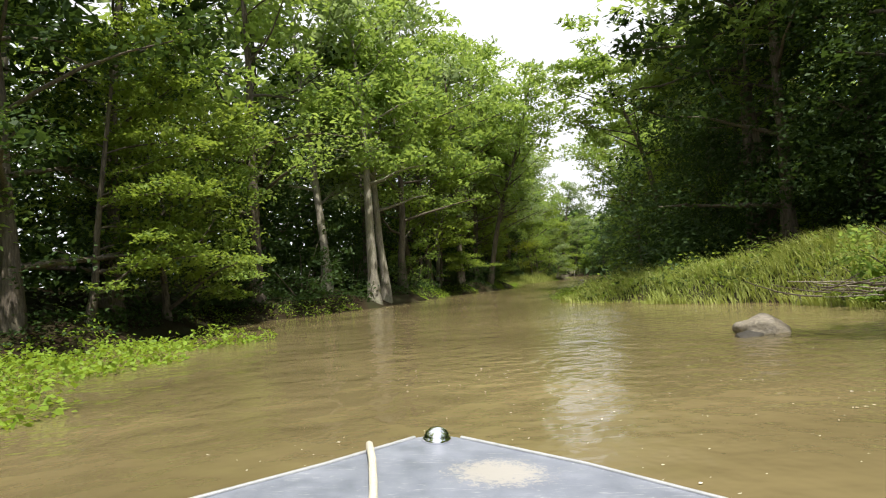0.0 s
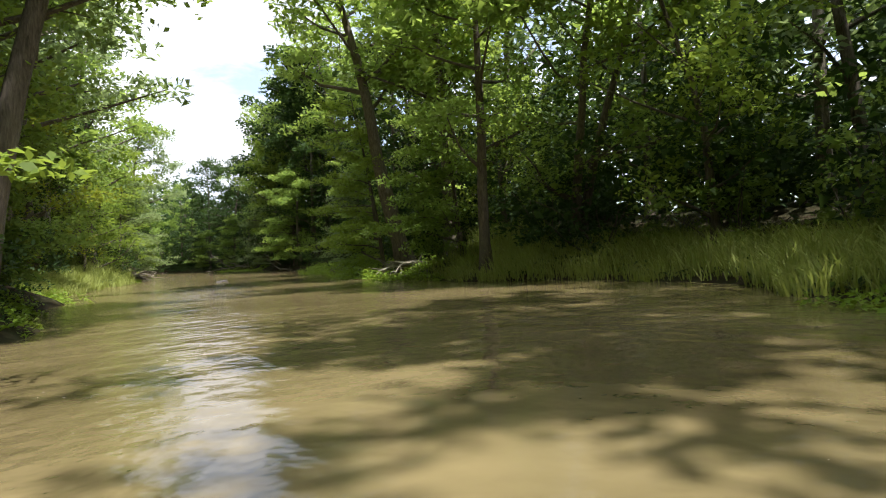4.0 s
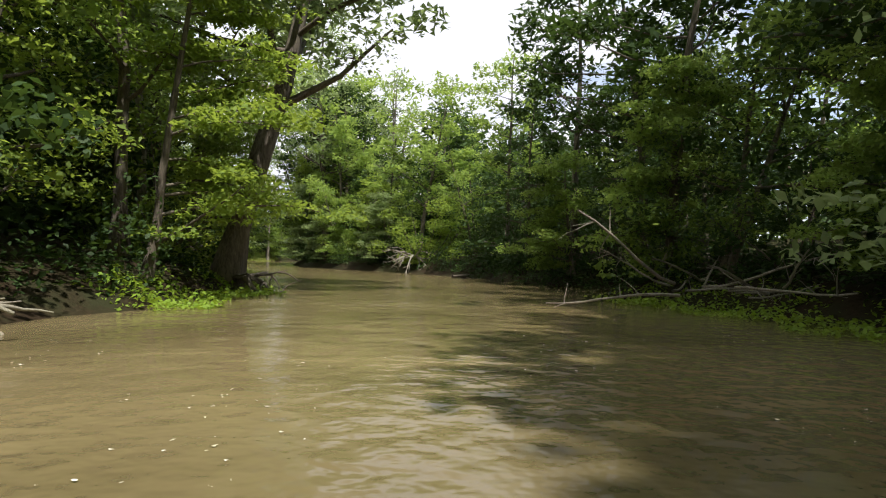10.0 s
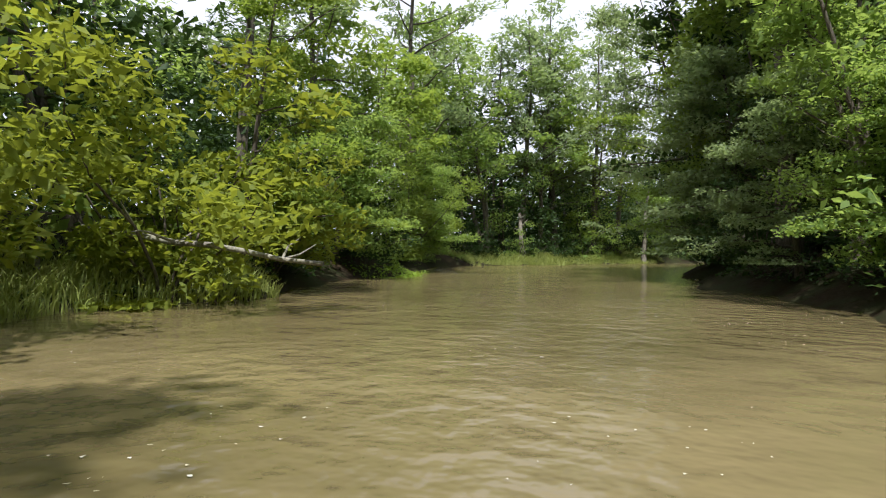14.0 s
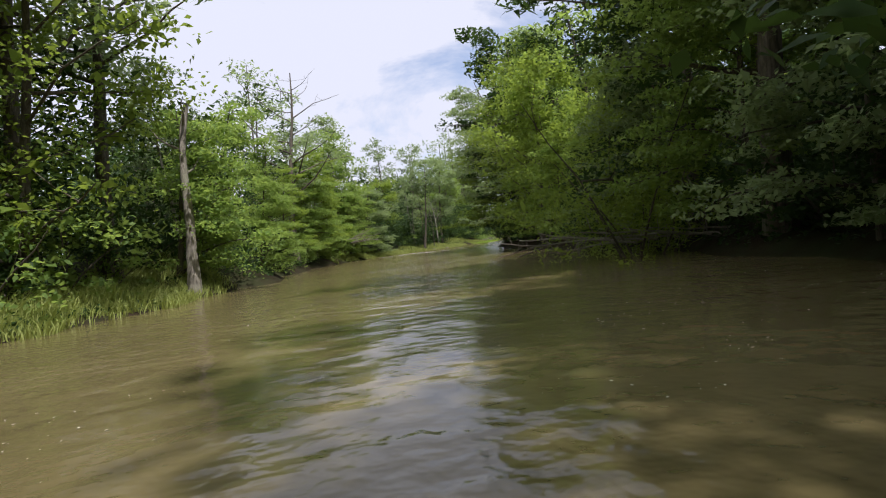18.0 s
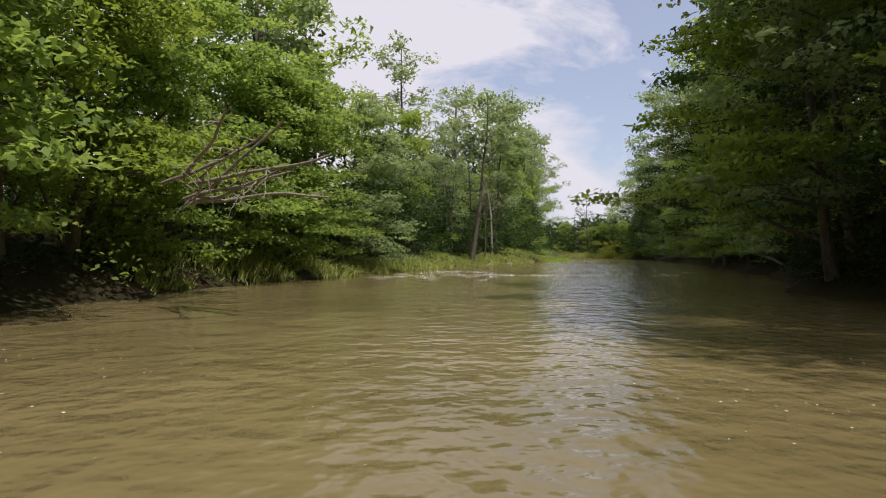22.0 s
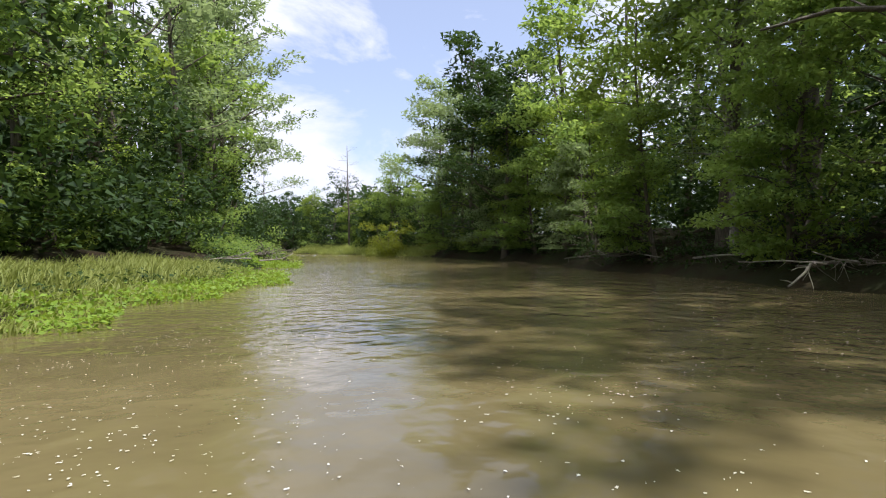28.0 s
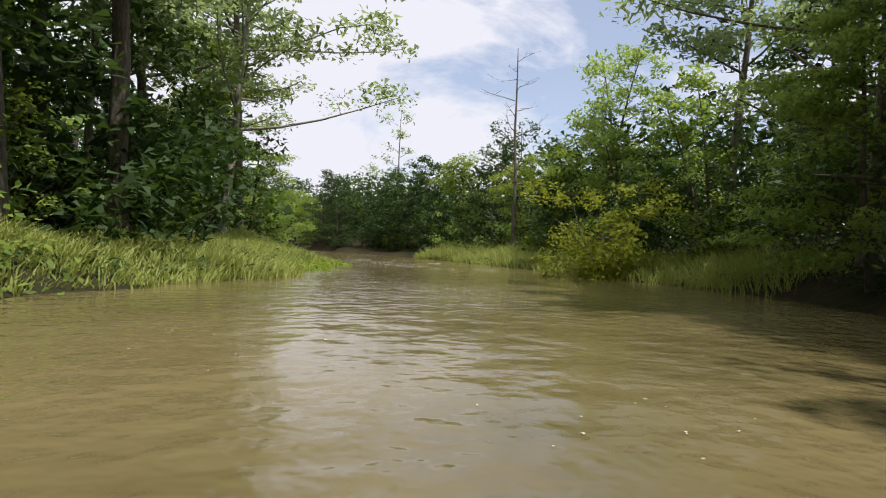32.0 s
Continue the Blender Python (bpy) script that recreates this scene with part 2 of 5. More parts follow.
RIGHT = [(-40, 10), (0, 9.6), (12, 8.6), (17, 5.7), (21, 4.7), (32, 5.0), (38, 6.6), (45, 8.0), (49, 7.4), (55, 4.9), (63, 3.9), (68, 3.5), (79, 4.3),
         (86, 5.4), (92, 6.4), (98, 6.3), (103, 6.4), (106, 5.4), (110, 7.0), (118, 6.6), (122, 6.6), (126, 7.0), (129, 6.6), (133, 5.6), (140, 5.6), (152, 5.7), (159, 5.4), (166, 6.2),
         (174, 8.0), (185, 9.2), (192, 8.6), (200, 8.9), (208, 8.0), (219, 7.8), (226, 10), (232, 10.6), (240, 10.6), (250, 9.6), (257, 9.4), (262, 9.0), (268, 9.4),
         (276, 8.0), (285, 8.0), (297, 7.2), (304, 6.0), (312, 4.8), (328, 5), (380, 6)]


def smooth_line(pts, step):
    """A Catmull-Rom line through points, sampled at even steps."""
    p = np.array([pts[0], *pts, pts[-1]], float)
    out = []
    for i in range(1, len(p) - 2):
        for u in np.linspace(0, 1, 24, endpoint=False):
            a, b, c, d = p[i - 1], p[i], p[i + 1], p[i + 2]
            out.append(0.5 * (2 * b + (c - a) * u + (2 * a - 5 * b + 4 * c - d) * u * u + (3 * b - a - 3 * c + d) * u ** 3))
    out = np.array(out)
    s = np.concatenate([[0], np.cumsum(np.linalg.norm(np.diff(out, axis=0), axis=1))])
    t = np.arange(0, s[-1], step)
    return np.stack([np.interp(t, s, out[:, 0]), np.interp(t, s, out[:, 1])], 1), t


LINE, LINE_S = smooth_line(SPINE, 1.0)
LINE_S = LINE_S - LINE_S[np.argmin(np.abs(LINE[:, 1] - 0.0))]
TANG = np.gradient(LINE, axis=0)
TANG /= np.linalg.norm(TANG, axis=1)[:, None]
EDGE = {"left": np.array(LEFT, float), "right": np.array(RIGHT, float)}


def wobble(s, side):
    k = 1.7 if side == "left" else 4.1
    return 0.35 * np.sin(s * 0.61 + k) + 0.22 * np.sin(s * 1.37 + 2 * k) + 0.12 * np.sin(s * 2.9 + 3 * k)


def shore(s, side):
    """Half the river's width at s, on that side."""
    e = EDGE[side]
    return np.interp(s, e[:, 0], e[:, 1]) + wobble(s, side)


def spot(s, side, back_off=0.0):
    """The place back_off metres landwards of the waterline at s, and the way out of the river there."""
    x, y = np.interp(s, LINE_S, LINE[:, 0]), np.interp(s, LINE_S, LINE[:, 1])
    tx, ty = np.interp(s, LINE_S, TANG[:, 0]), np.interp(s, LINE_S, TANG[:, 1])
    n = math.hypot(tx, ty)
    k = 1 if side == "right" else -1
    nx, ny = k * ty / n, -k * tx / n
    d = float(shore(s, side)) + back_off
    return x + nx * d, y + ny * d, (nx, ny)


def plan(x, y):
    """For arrays of places: how far landwards of the waterline each lies (negative in the river), its s and whether on the right."""
    x, y = np.atleast_1d(np.asarray(x, float)), np.atleast_1d(np.asarray(y, float))
    best = np.empty(len(x), int)
    for i in range(0, len(x), 20000):
        d2 = (x[i:i + 20000, None] - LINE[None, :, 0]) ** 2 + (y[i:i + 20000, None] - LINE[None, :, 1]) ** 2
        best[i:i + 20000] = d2.argmin(1)
    ox, oy = x - LINE[best, 0], y - LINE[best, 1]
    lat = ox * TANG[best, 1] - oy * TANG[best, 0]
    s = LINE_S[best] + ox * TANG[best, 0] + oy * TANG[best, 1]
    right = lat > 0
    half = np.where(right, shore(s, "right"), shore(s, "left"))
    return np.hypot(ox, oy) - half, s, right


def ripple(x, y, a, k):
    return np.sin(x * a + k) * np.sin(y * a * 1.13 + 2.3 * k) + 0.5 * np.sin(x * a * 2.3 + y * a * 1.7 + k)


# low grassy shelves (from, to, rise at 4 m back); elsewhere the bank is steep
SHELF = {"left": [(-5, 14), (56, 78), (84, 98), (111, 140), (163, 186), (219, 262), (262, 284), (297, 324)],
         "right": [(18, 56), (56, 80), (303, 345)]}


def shelf_at(s, right):
    w = np.zeros_like(s)
    for side, flag in (("left", False), ("right", True)):
        for a, b in SHELF[side]:
            m = np.clip((s - a) / 3, 0, 1) * np.clip((b - s) / 3, 0, 1)
            w = np.maximum(w, np.where(right == flag, m, 0))
    return w


def height(x, y):
    d, s, right = plan(x, y)
    x, y = np.atleast_1d(np.asarray(x, float)), np.atleast_1d(np.asarray(y, float))
    w = shelf_at(s, right)
    steep = np.where(d < 1.0, 0.62 * d, 0.62 + 0.20 * (d - 1.0))
    low = np.where(d < 4, 0.13 * d, 0.52 + 0.22 * (d - 4))
    up = np.minimum(w * low + (1 - w) * steep, 1.9) + np.clip(d, 0, 3) / 3 * 0.13 * ripple(x, y, 0.7, 1.3)
    return np.where(d < 0, np.maximum(0.55 * d, -0.9), up)


def ground_z(x, y):
    return float(height([x], [y])[0])


# ---------------------------------------------------------------- making meshes
def raw_mesh(name, verts, quads, mat, tris=None, smooth=False):
    me = bpy.data.meshes.new(name)
    verts = np.asarray(verts, np.float32)
    quads = np.asarray(quads, np.int32).reshape(-1, 4)
    loops = quads.ravel()
    starts = np.arange(len(quads)) * 4
    if tris is not None and len(tris):
        tris = np.asarray(tris, np.int32).reshape(-1, 3)
        starts = np.concatenate([starts, len(loops) + np.arange(len(tris)) * 3])
        loops = np.concatenate([loops, tris.ravel()])
    me.vertices.add(len(verts))
    me.vertices.foreach_set("co", verts.ravel())
    me.loops.add(len(loops))
    me.loops.foreach_set("vertex_index", loops)
    me.polygons.add(len(starts))
    me.polygons.foreach_set("loop_start", starts)
    me.materials.append(mat)
    me.update(calc_edges=True)
    if smooth:
        me.polygons.foreach_set("use_smooth", np.ones(len(starts), bool))
    return me


def under(ob, parent, label=""):
    ob.parent = parent
    return tagged(ob, label) if label else ob


def tube(path, radii, sides=7, rough=0.0, rng=None):
    """Rings along a path, as verts and quads."""
    path, radii = np.asarray(path, float), np.asarray(radii, float)
    tang = np.gradient(path, axis=0)
    tang /= np.linalg.norm(tang, axis=1)[:, None] + 1e-9
    ref = np.array([0.3, 0.9, 0.1]) if abs(tang[0][2]) > 0.6 else np.array([0, 0, 1.0])
    ang = np.arange(sides) * 2 * math.pi / sides
    verts = []
    for p, r, t in zip(path, radii, tang):
        a = np.cross(t, ref)
        a /= np.linalg.norm(a) + 1e-9
        b = np.cross(t, a)
        rr = r * (1 + (rng.uniform(-rough, rough, sides) if rng is not None and rough else 0))
        verts.append(p + (np.cos(ang) * rr)[:, None] * a + (np.sin(ang) * rr)[:, None] * b)
    n = len(path)
    quads = [(i * sides + j, i * sides + (j + 1) % sides, (i + 1) * sides + (j + 1) % sides, (i + 1) * sides + j) for i in range(n - 1) for j in range(sides)]
    return np.concatenate(verts), quads


class Build:
    """Gathers tubes into one mesh."""

    def __init__(self):
        self.v, self.q, self.n = [], [], 0

    def tube(self, *args, welded=False, **kw):
        v, q = tube(*args, **kw)
        q = np.asarray(q) + self.n
        if welded and self.n:
            k = args[2]
            q = np.where(q < self.n + k, q - self.n, q - k)
            v = v[k:]
        self.v.append(v)
        self.q.append(q)
        self.n += len(v)

    def mesh(self, name, mat):
        return raw_mesh(name, np.concatenate(self.v), np.concatenate(self.q), mat, smooth=True)


def bent(rng, a, way, length, bend, n=6, lift=0.0):
    """A crooked line from a, along way."""
    p, d, out = np.array(a, float), np.array(way, float), []
    d /= np.linalg.norm(d)
    for _ in range(n):
        out.append(p.copy())
        p = p + d * length / (n - 1)
        d = d + rng.normal(0, bend, 3) + np.array([0, 0, lift])
        d /= np.linalg.norm(d)
    return np.array(out)


def leaves(rng, centres, size, slim=0.62, droop=0.25, up=0.6, simple=False):
    """A small leaf at each centre, folded, or simple (one triangle): verts and faces."""
    n = len(centres)
    d = rng.normal(0, 1, (n, 3))
    d[:, 2] = d[:, 2] * 0.5 - droop
    d /= np.linalg.norm(d, axis=1)[:, None]
    nrm = rng.normal(0, 1, (n, 3))
    nrm[:, 2] = np.abs(nrm[:, 2]) + up
    side = np.cross(d, nrm)
    side /= np.linalg.norm(side, axis=1)[:, None] + 1e-9
    nrm = np.cross(side, d)
    ln = (size * rng.uniform(0.65, 1.3, n))[:, None]
    if simple:
        root = centres - d * ln * 0.4
        w = side * ln * slim * 0.5
        verts = np.stack([root - w, centres + d * ln * 0.6, root + w * rng.uniform(0.2, 1.0, (n, 1))], 1).reshape(-1, 3)
        return verts, np.arange(3 * n).reshape(-1, 3)
    base, tip = centres - d * ln * 0.5, centres + d * ln * 0.5
    mid = centres - d * ln * 0.06 + nrm * ln * 0.06
    l, r = mid - side * ln * slim * 0.5, mid + side * ln * slim * 0.5
    verts = np.stack([base, l, tip - nrm * ln * 0.05, r], 1).reshape(-1, 3)
    return verts, np.arange(4 * n).reshape(-1, 4)


def leaf_mesh(rng, pts, size, mat, slim=0.62, droop=0.25, simple=False, name="crown", up=0.6):
    v, f = leaves(rng, pts, size, slim, droop, up, simple)
    return raw_mesh(name, v, [] if simple else f, mat, f if simple else None)


def spray(rng, centre, radius, count, flat=0.5):
    """Leaf places in a flattened clump, denser on its outside and upper side."""
    p = rng.normal(0, 1, (count, 3))
    p /= np.linalg.norm(p, axis=1)[:, None]
    r = radius * rng.uniform(0.25, 1, count) ** 0.6
    q = p * r[:, None]
    q[:, 2] *= flat
    q[:, 2] -= 0.16 * (np.hypot(q[:, 0], q[:, 1]) / radius) ** 2 * radius
    return centre + q


def tree_meshes(seed, high, spread, stem, limbs, per, leaf=0.18, grow=0.011, first=0.2, mat=None, bark=None, lean=(0, 0), slim=0.62, clump=1.0, flat=0.55,
                stems=1, droop=0.25, lift=0.05, twigs=3, sides=7, shape=0.22, bare=0.0, core=8):
    """Trunk and crown meshes of one tree: limbs leave the stem, twigs leave the limbs, clumps of leaves sit on the twigs."""
    rng = np.random.default_rng(seed)
    wood, spots = Build(), []
    for k in range(stems):
        off = rng.uniform(-0.35, 0.35, 2) * (1 if stems > 1 else 0)
        way = np.array([lean[0] + off[0] * 0.8, lean[1] + off[1] * 0.8, 1.0])
        path = bent(rng, (off[0], off[1], -0.4), way, high * rng.uniform(0.86, 1.0), 0.045, 9)
        t = np.linspace(0, 1, 9)
        rad = stem * (1 - 0.86 * t ** 0.9)
        rad[0] *= 1.55
        wood.tube(path, rad, sides, rough=0.08, rng=rng)
        for i in range(limbs // stems):
            u = first + (0.97 - first) * (i + rng.uniform(0, 0.8)) / (limbs // stems)
            at = np.array([np.interp(u, t, path[:, c]) for c in range(3)])
            ang = i * 2.4 + rng.uniform(-0.5, 0.5)
            reach = spread * (0.55 + 0.75 * math.sin(math.pi * min(1, (u - first) / (1 - first) * 0.8 + shape))) * rng.uniform(0.6, 1.1)
            limb = bent(rng, at, (math.cos(ang), math.sin(ang), rng.uniform(0.1, 0.7)), reach, 0.16, 5, lift)
            lr = max(0.02, np.interp(u, t, rad) * 0.5)
            wood.tube(limb, np.linspace(lr, lr * 0.22, 5), 4)
            naked = rng.uniform() < bare
            for j in range(twigs + 1):
                v = 0.3 + 0.7 * (j + rng.uniform(0, 0.9)) / (twigs + 1)
                q = np.array([np.interp(v * 4, np.arange(5), limb[:, c]) for c in range(3)])
                tw = rng.normal(0, 1, 3)
                tw[2] = abs(tw[2]) * 0.4
                twig = bent(rng, q, tw, rng.uniform(0.5, 1.2) * clump, 0.2, 3)
                if j < twigs:
                    wood.tube(twig, np.linspace(lr * 0.28, 0.008, 3), 3)
                if not naked:
                    spots.append((twig[-1], rng.uniform(0.65, 1.2) * clump))
            if not naked:
                spots.append((limb[-1], rng.uniform(0.7, 1.0) * clump))
        if bare < 0.5:
            spots.append((path[-1], clump * 0.8))
    if not spots or per == 0:
        return (wood.mesh("trunk", bark or BARK),)
    pts = np.concatenate([spray(rng, c, r, max(6, int(per * r * r / clump / clump)), flat) for c, r in spots])
    # broad leaves fill the heart of each clump
    heart = np.concatenate([spray(rng, c, r * 0.55, core, flat) for c, r in spots])
    pts[:, 2] = np.maximum(pts[:, 2], 0.15)
    heart[:, 2] = np.maximum(heart[:, 2], 0.15)
    low = pts[:, 2] < 6.5
    near, high_up = pts[low], pts[~low]
    near = np.concatenate([near, near[::3] + rng.normal(0, 0.12, near[::3].shape)])
    high_up = high_up[rng.uniform(0, 1, len(high_up)) < np.clip(1.0 - (high_up[:, 2] - 6.5) * 0.06, 0.42, 1)]
    v1, q1 = leaves(rng, np.concatenate([near, heart]), np.concatenate([np.full(len(near), leaf * 0.68), np.full(len(heart), 0.30)]), slim, droop, 1.2)
    v2, t2 = leaves(rng, high_up, (leaf + grow * high_up[:, 2]) * 1.06, slim * 1.1, droop, 1.2, True)
    return wood.mesh("trunk", bark or BARK), raw_mesh("crown", np.concatenate([v1, v2]), q1, mat or LEAF_MAPLE, t2 + len(v1))


def shrub_meshes(seed, high, spread, count, leaf, mat, slim=0.6, arch=0.0, simple=False):
    """A many-stemmed bush: arching stems and leafy sprays down to its foot."""
    rng = np.random.default_rng(seed)
    wood, spots = Build(), []
    for i in range(7):
        ang = i * 0.9 + rng.uniform(-0.3, 0.3)
        way = (math.cos(ang) * rng.uniform(0.3, 1.1), math.sin(ang) * rng.uniform(0.3, 1.1), rng.uniform(0.7, 1.5))
        stem = bent(rng, (0, 0, -0.2), way, high * rng.uniform(0.7, 1.15), 0.13, 6, -arch)
        wood.tube(stem, np.linspace(0.035, 0.008, 6), 4, welded=True)
        for k in range(1, 6):
            c = stem[k] + rng.normal(0, 0.28 * spread, 3) * (1, 1, 0.6)
            spots.append((c, rng.uniform(0.4, 0.8) * spread * 0.5))
    per = count / sum(r * r for _, r in spots)
    pts = np.concatenate([spray(rng, c, r, max(5, int(per * r * r)), 0.6) for c, r in spots])
    heart = np.concatenate([spray(rng, c, r * 0.55, 5, 0.6) for c, r in spots])
    size = np.concatenate([np.full(len(pts), leaf), np.full(len(heart), min(0.2 * spread, 0.28))])
    pts = np.concatenate([pts, heart])
    pts[:, 2] = np.maximum(pts[:, 2], 0.05)
    return wood.mesh("stem", BARK), leaf_mesh(rng, pts, size, mat, slim, 0.3, simple)


def make_thing(name, parts, label, category, group="", kind=""):
    """An Empty with its parts. parts: (name, mesh, label)."""
    e = new(name)
    e.empty_display_size = 0.3
    tagged(e, label, category, group, kind)
    for pn, me, lb in parts:
        under(new(pn, me), e, lb)
    return e


def put(kinds, x, y, turn, size=1.0, sink=0.0, z=None):
    """Copies a kind to a place on the ground; the first use takes the pattern itself."""
    m = pose(x, y, (ground_z(x, y) if z is None else z) - sink, 0, 0, turn)
    ob = kinds["ob"]
    if not kinds["used"]:
        kinds["used"] = True
        ob.matrix_basis = m @ Matrix.Diagonal((size, size, size, 1))
        return ob
    ob2 = copy_thing(ob, m)
    ob2.scale = (size, size, size)
    return ob2


def kind_of(name, meshes, label, category, group):
    return {"ob": make_thing(name, [("trunk" if i == 0 else "crown", me, "") for i, me in enumerate(meshes)], label, category, group), "used": False}


# ---------------------------------------------------------------- ground and water
STEP = 1.25
gx = np.arange(-48, 128, STEP)
gy = np.arange(-46, 362, STEP)
nx_, ny_ = len(gx), len(gy)
far = 1500.0
gx2 = np.concatenate([[-far], gx, [far]])
gy2 = np.concatenate([[-far], gy, [far]])
mx_, my_ = np.meshgrid(gx2, gy2)
cx_, cy_ = np.clip(mx_, gx[0], gx[-1]).ravel(), np.clip(my_, gy[0], gy[-1]).ravel()
gz = np.maximum(height(cx_, cy_), np.where((np.abs(mx_.ravel()) > 1000) | (np.abs(my_.ravel()) > 1000), 1.5, -9))
nw = len(gx2)
gi = (np.arange(len(gy2) - 1)[:, None] * nw + np.arange(nw - 1)[None]).ravel()
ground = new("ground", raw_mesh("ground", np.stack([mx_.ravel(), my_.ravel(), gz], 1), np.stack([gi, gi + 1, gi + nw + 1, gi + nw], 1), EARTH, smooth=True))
tagged(ground, "brown muddy creek bank and forest floor with leaf litter", "ground", kind="structure")
water = new("water", raw_mesh("water", [(-70, -60, 0), (140, -60, 0), (140, 380, 0), (-70, 380, 0)], [(0, 1, 2, 3)], WATER))
tagged(water, "muddy brown rippled creek water between wooded banks", "water", kind="structure")

# ---------------------------------------------------------------- trees
TREES = "trees along the creek"
M1 = kind_of("maple_tree", tree_meshes(11, 17, 3.3, 0.24, 20, 64, 0.225), "leafy green maple tree on the creek bank", "tree", TREES)
M2 = kind_of("maple_tree", tree_meshes(12, 14, 3.3, 0.18, 20, 64, 0.225, first=0.12, stems=2), "twin-stemmed green maple tree on the creek bank", "tree", TREES)
M3 = kind_of("maple_tree", tree_meshes(13, 20, 3.9, 0.25, 21, 64, 0.225, first=0.26, lean=(0.08, 0.0)), "tall broad green maple tree on the wooded bank", "tree", TREES)
C1 = kind_of("cottonwood_tree", tree_meshes(21, 22, 3.4, 0.29, 20, 62, 0.225, 0.009, 0.3, mat=LEAF_COTTON), "tall grey-green cottonwood tree above the creek", "tree", TREES)
C2 = kind_of("cottonwood_tree", tree_meshes(22, 18, 2.6, 0.18, 18, 62, 0.215, 0.009, 0.22, mat=LEAF_COTTON, bark=BARK_PALE), "slender pale-barked cottonwood tree on the bank", "tree", TREES)
M4 = kind_of("box_elder", tree_meshes(14, 12, 3.2, 0.16, 19, 68, 0.215, first=0.1, mat=LEAF_WILLOW, droop=0.4), "sunlit yellow-green maple on the creek bank", "tree", TREES)
# the elm's leaf colour holds the shade of the backlit bank
D1 = kind_of("elm_tree", tree_meshes(31, 16, 3.7, 0.22, 20, 68, 0.225, first=0.1, mat=LEAF_SHADED), "elm tree on the bank with painted shade in its leaves", "tree", TREES)
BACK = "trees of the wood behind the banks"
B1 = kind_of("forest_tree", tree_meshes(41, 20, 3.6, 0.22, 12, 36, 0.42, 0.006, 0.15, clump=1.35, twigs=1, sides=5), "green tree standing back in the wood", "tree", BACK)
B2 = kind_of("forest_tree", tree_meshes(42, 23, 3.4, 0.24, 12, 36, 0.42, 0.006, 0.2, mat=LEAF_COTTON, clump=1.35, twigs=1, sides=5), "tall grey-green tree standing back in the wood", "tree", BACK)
# this back tree has the wood's shade painted into its leaves
B3 = kind_of("forest_tree", tree_meshes(43, 18, 3.8, 0.20, 12, 38, 0.42, 0.006, 0.1, mat=LEAF_SHADED, clump=1.35, twigs=1, sides=5), "tree with painted shade standing back in the wood", "tree", BACK)
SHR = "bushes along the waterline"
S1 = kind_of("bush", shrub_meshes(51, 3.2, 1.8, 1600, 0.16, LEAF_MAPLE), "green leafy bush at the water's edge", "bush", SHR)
# this bush has the shade under the trees painted into its leaves
S2 = kind_of("bush", shrub_meshes(52, 2.6, 1.6, 1600, 0.16, LEAF_SHADED, arch=0.08), "bush with painted shade hanging over the water", "bush", SHR)
S3 = kind_of("bush", shrub_meshes(53, 2.8, 1.7, 1700, 0.18, LEAF_WILLOW, 0.36, 0.05), "light green willow bush at the water's edge", "bush", SHR)


def tall_at(s, side="right"):
    """Trees stand lower towards the last bends, and on a bushy stretch of the left bank."""
    if side == "left":
        return float(np.interp(s, [-20, 15, 24, 78, 86, 124, 135, 142, 154, 162, 184, 190, 204, 212, 225, 236, 262, 275, 335, 345, 370], [1.0, 1.0, 1.3, 1.25, 0.85, 0.85, 0.95, 0.75, 0.75, 1.05, 1.05, 0.55, 0.55, 0.85, 0.9, 0.72, 0.75, 0.9, 0.9, 0.5, 0.42]))
    return float(np.interp(s, [-20, 96, 102, 140, 146, 182, 188, 206, 212, 225, 240, 262, 280, 286, 295, 299, 335, 370], [1.0, 1.0, 0.6, 0.6, 1.0, 1.0, 0.68, 0.68, 1.0, 1.0, 0.98, 0.82, 0.72, 0.95, 0.9, 0.6, 0.52, 0.42]))


def set_back(s, side, grassy, close, away):
    """How far behind the waterline things grow at s: not on the open grass and weed mats."""
    if side == "right" and 6 < s < 26:
        return 9.0
    if side == "right" and 53 < s < 80:
        return 3.2 + max(0.0, 5.6 - float(shore(s, side))) * 0.9
    if side == "right" and 26 <= s < 44:
        return away + 3.6
    if side == "right" and 121 <= s < 128:
        return close + 2.6
    if side == "right" and 108 < s < 121:
        return close + 0.9
    if side == "left" and 283 < s < 294:
        return close + 2.2
    if side == "left" and 176 < s < 200:
        return close + 1.8
    if side == "left" and (250 < s < 282 or 296 < s < 324):
        return away + 2.2
    return (away if grassy else close) + max(0.0, 5.6 - float(shore(s, side))) * 0.9


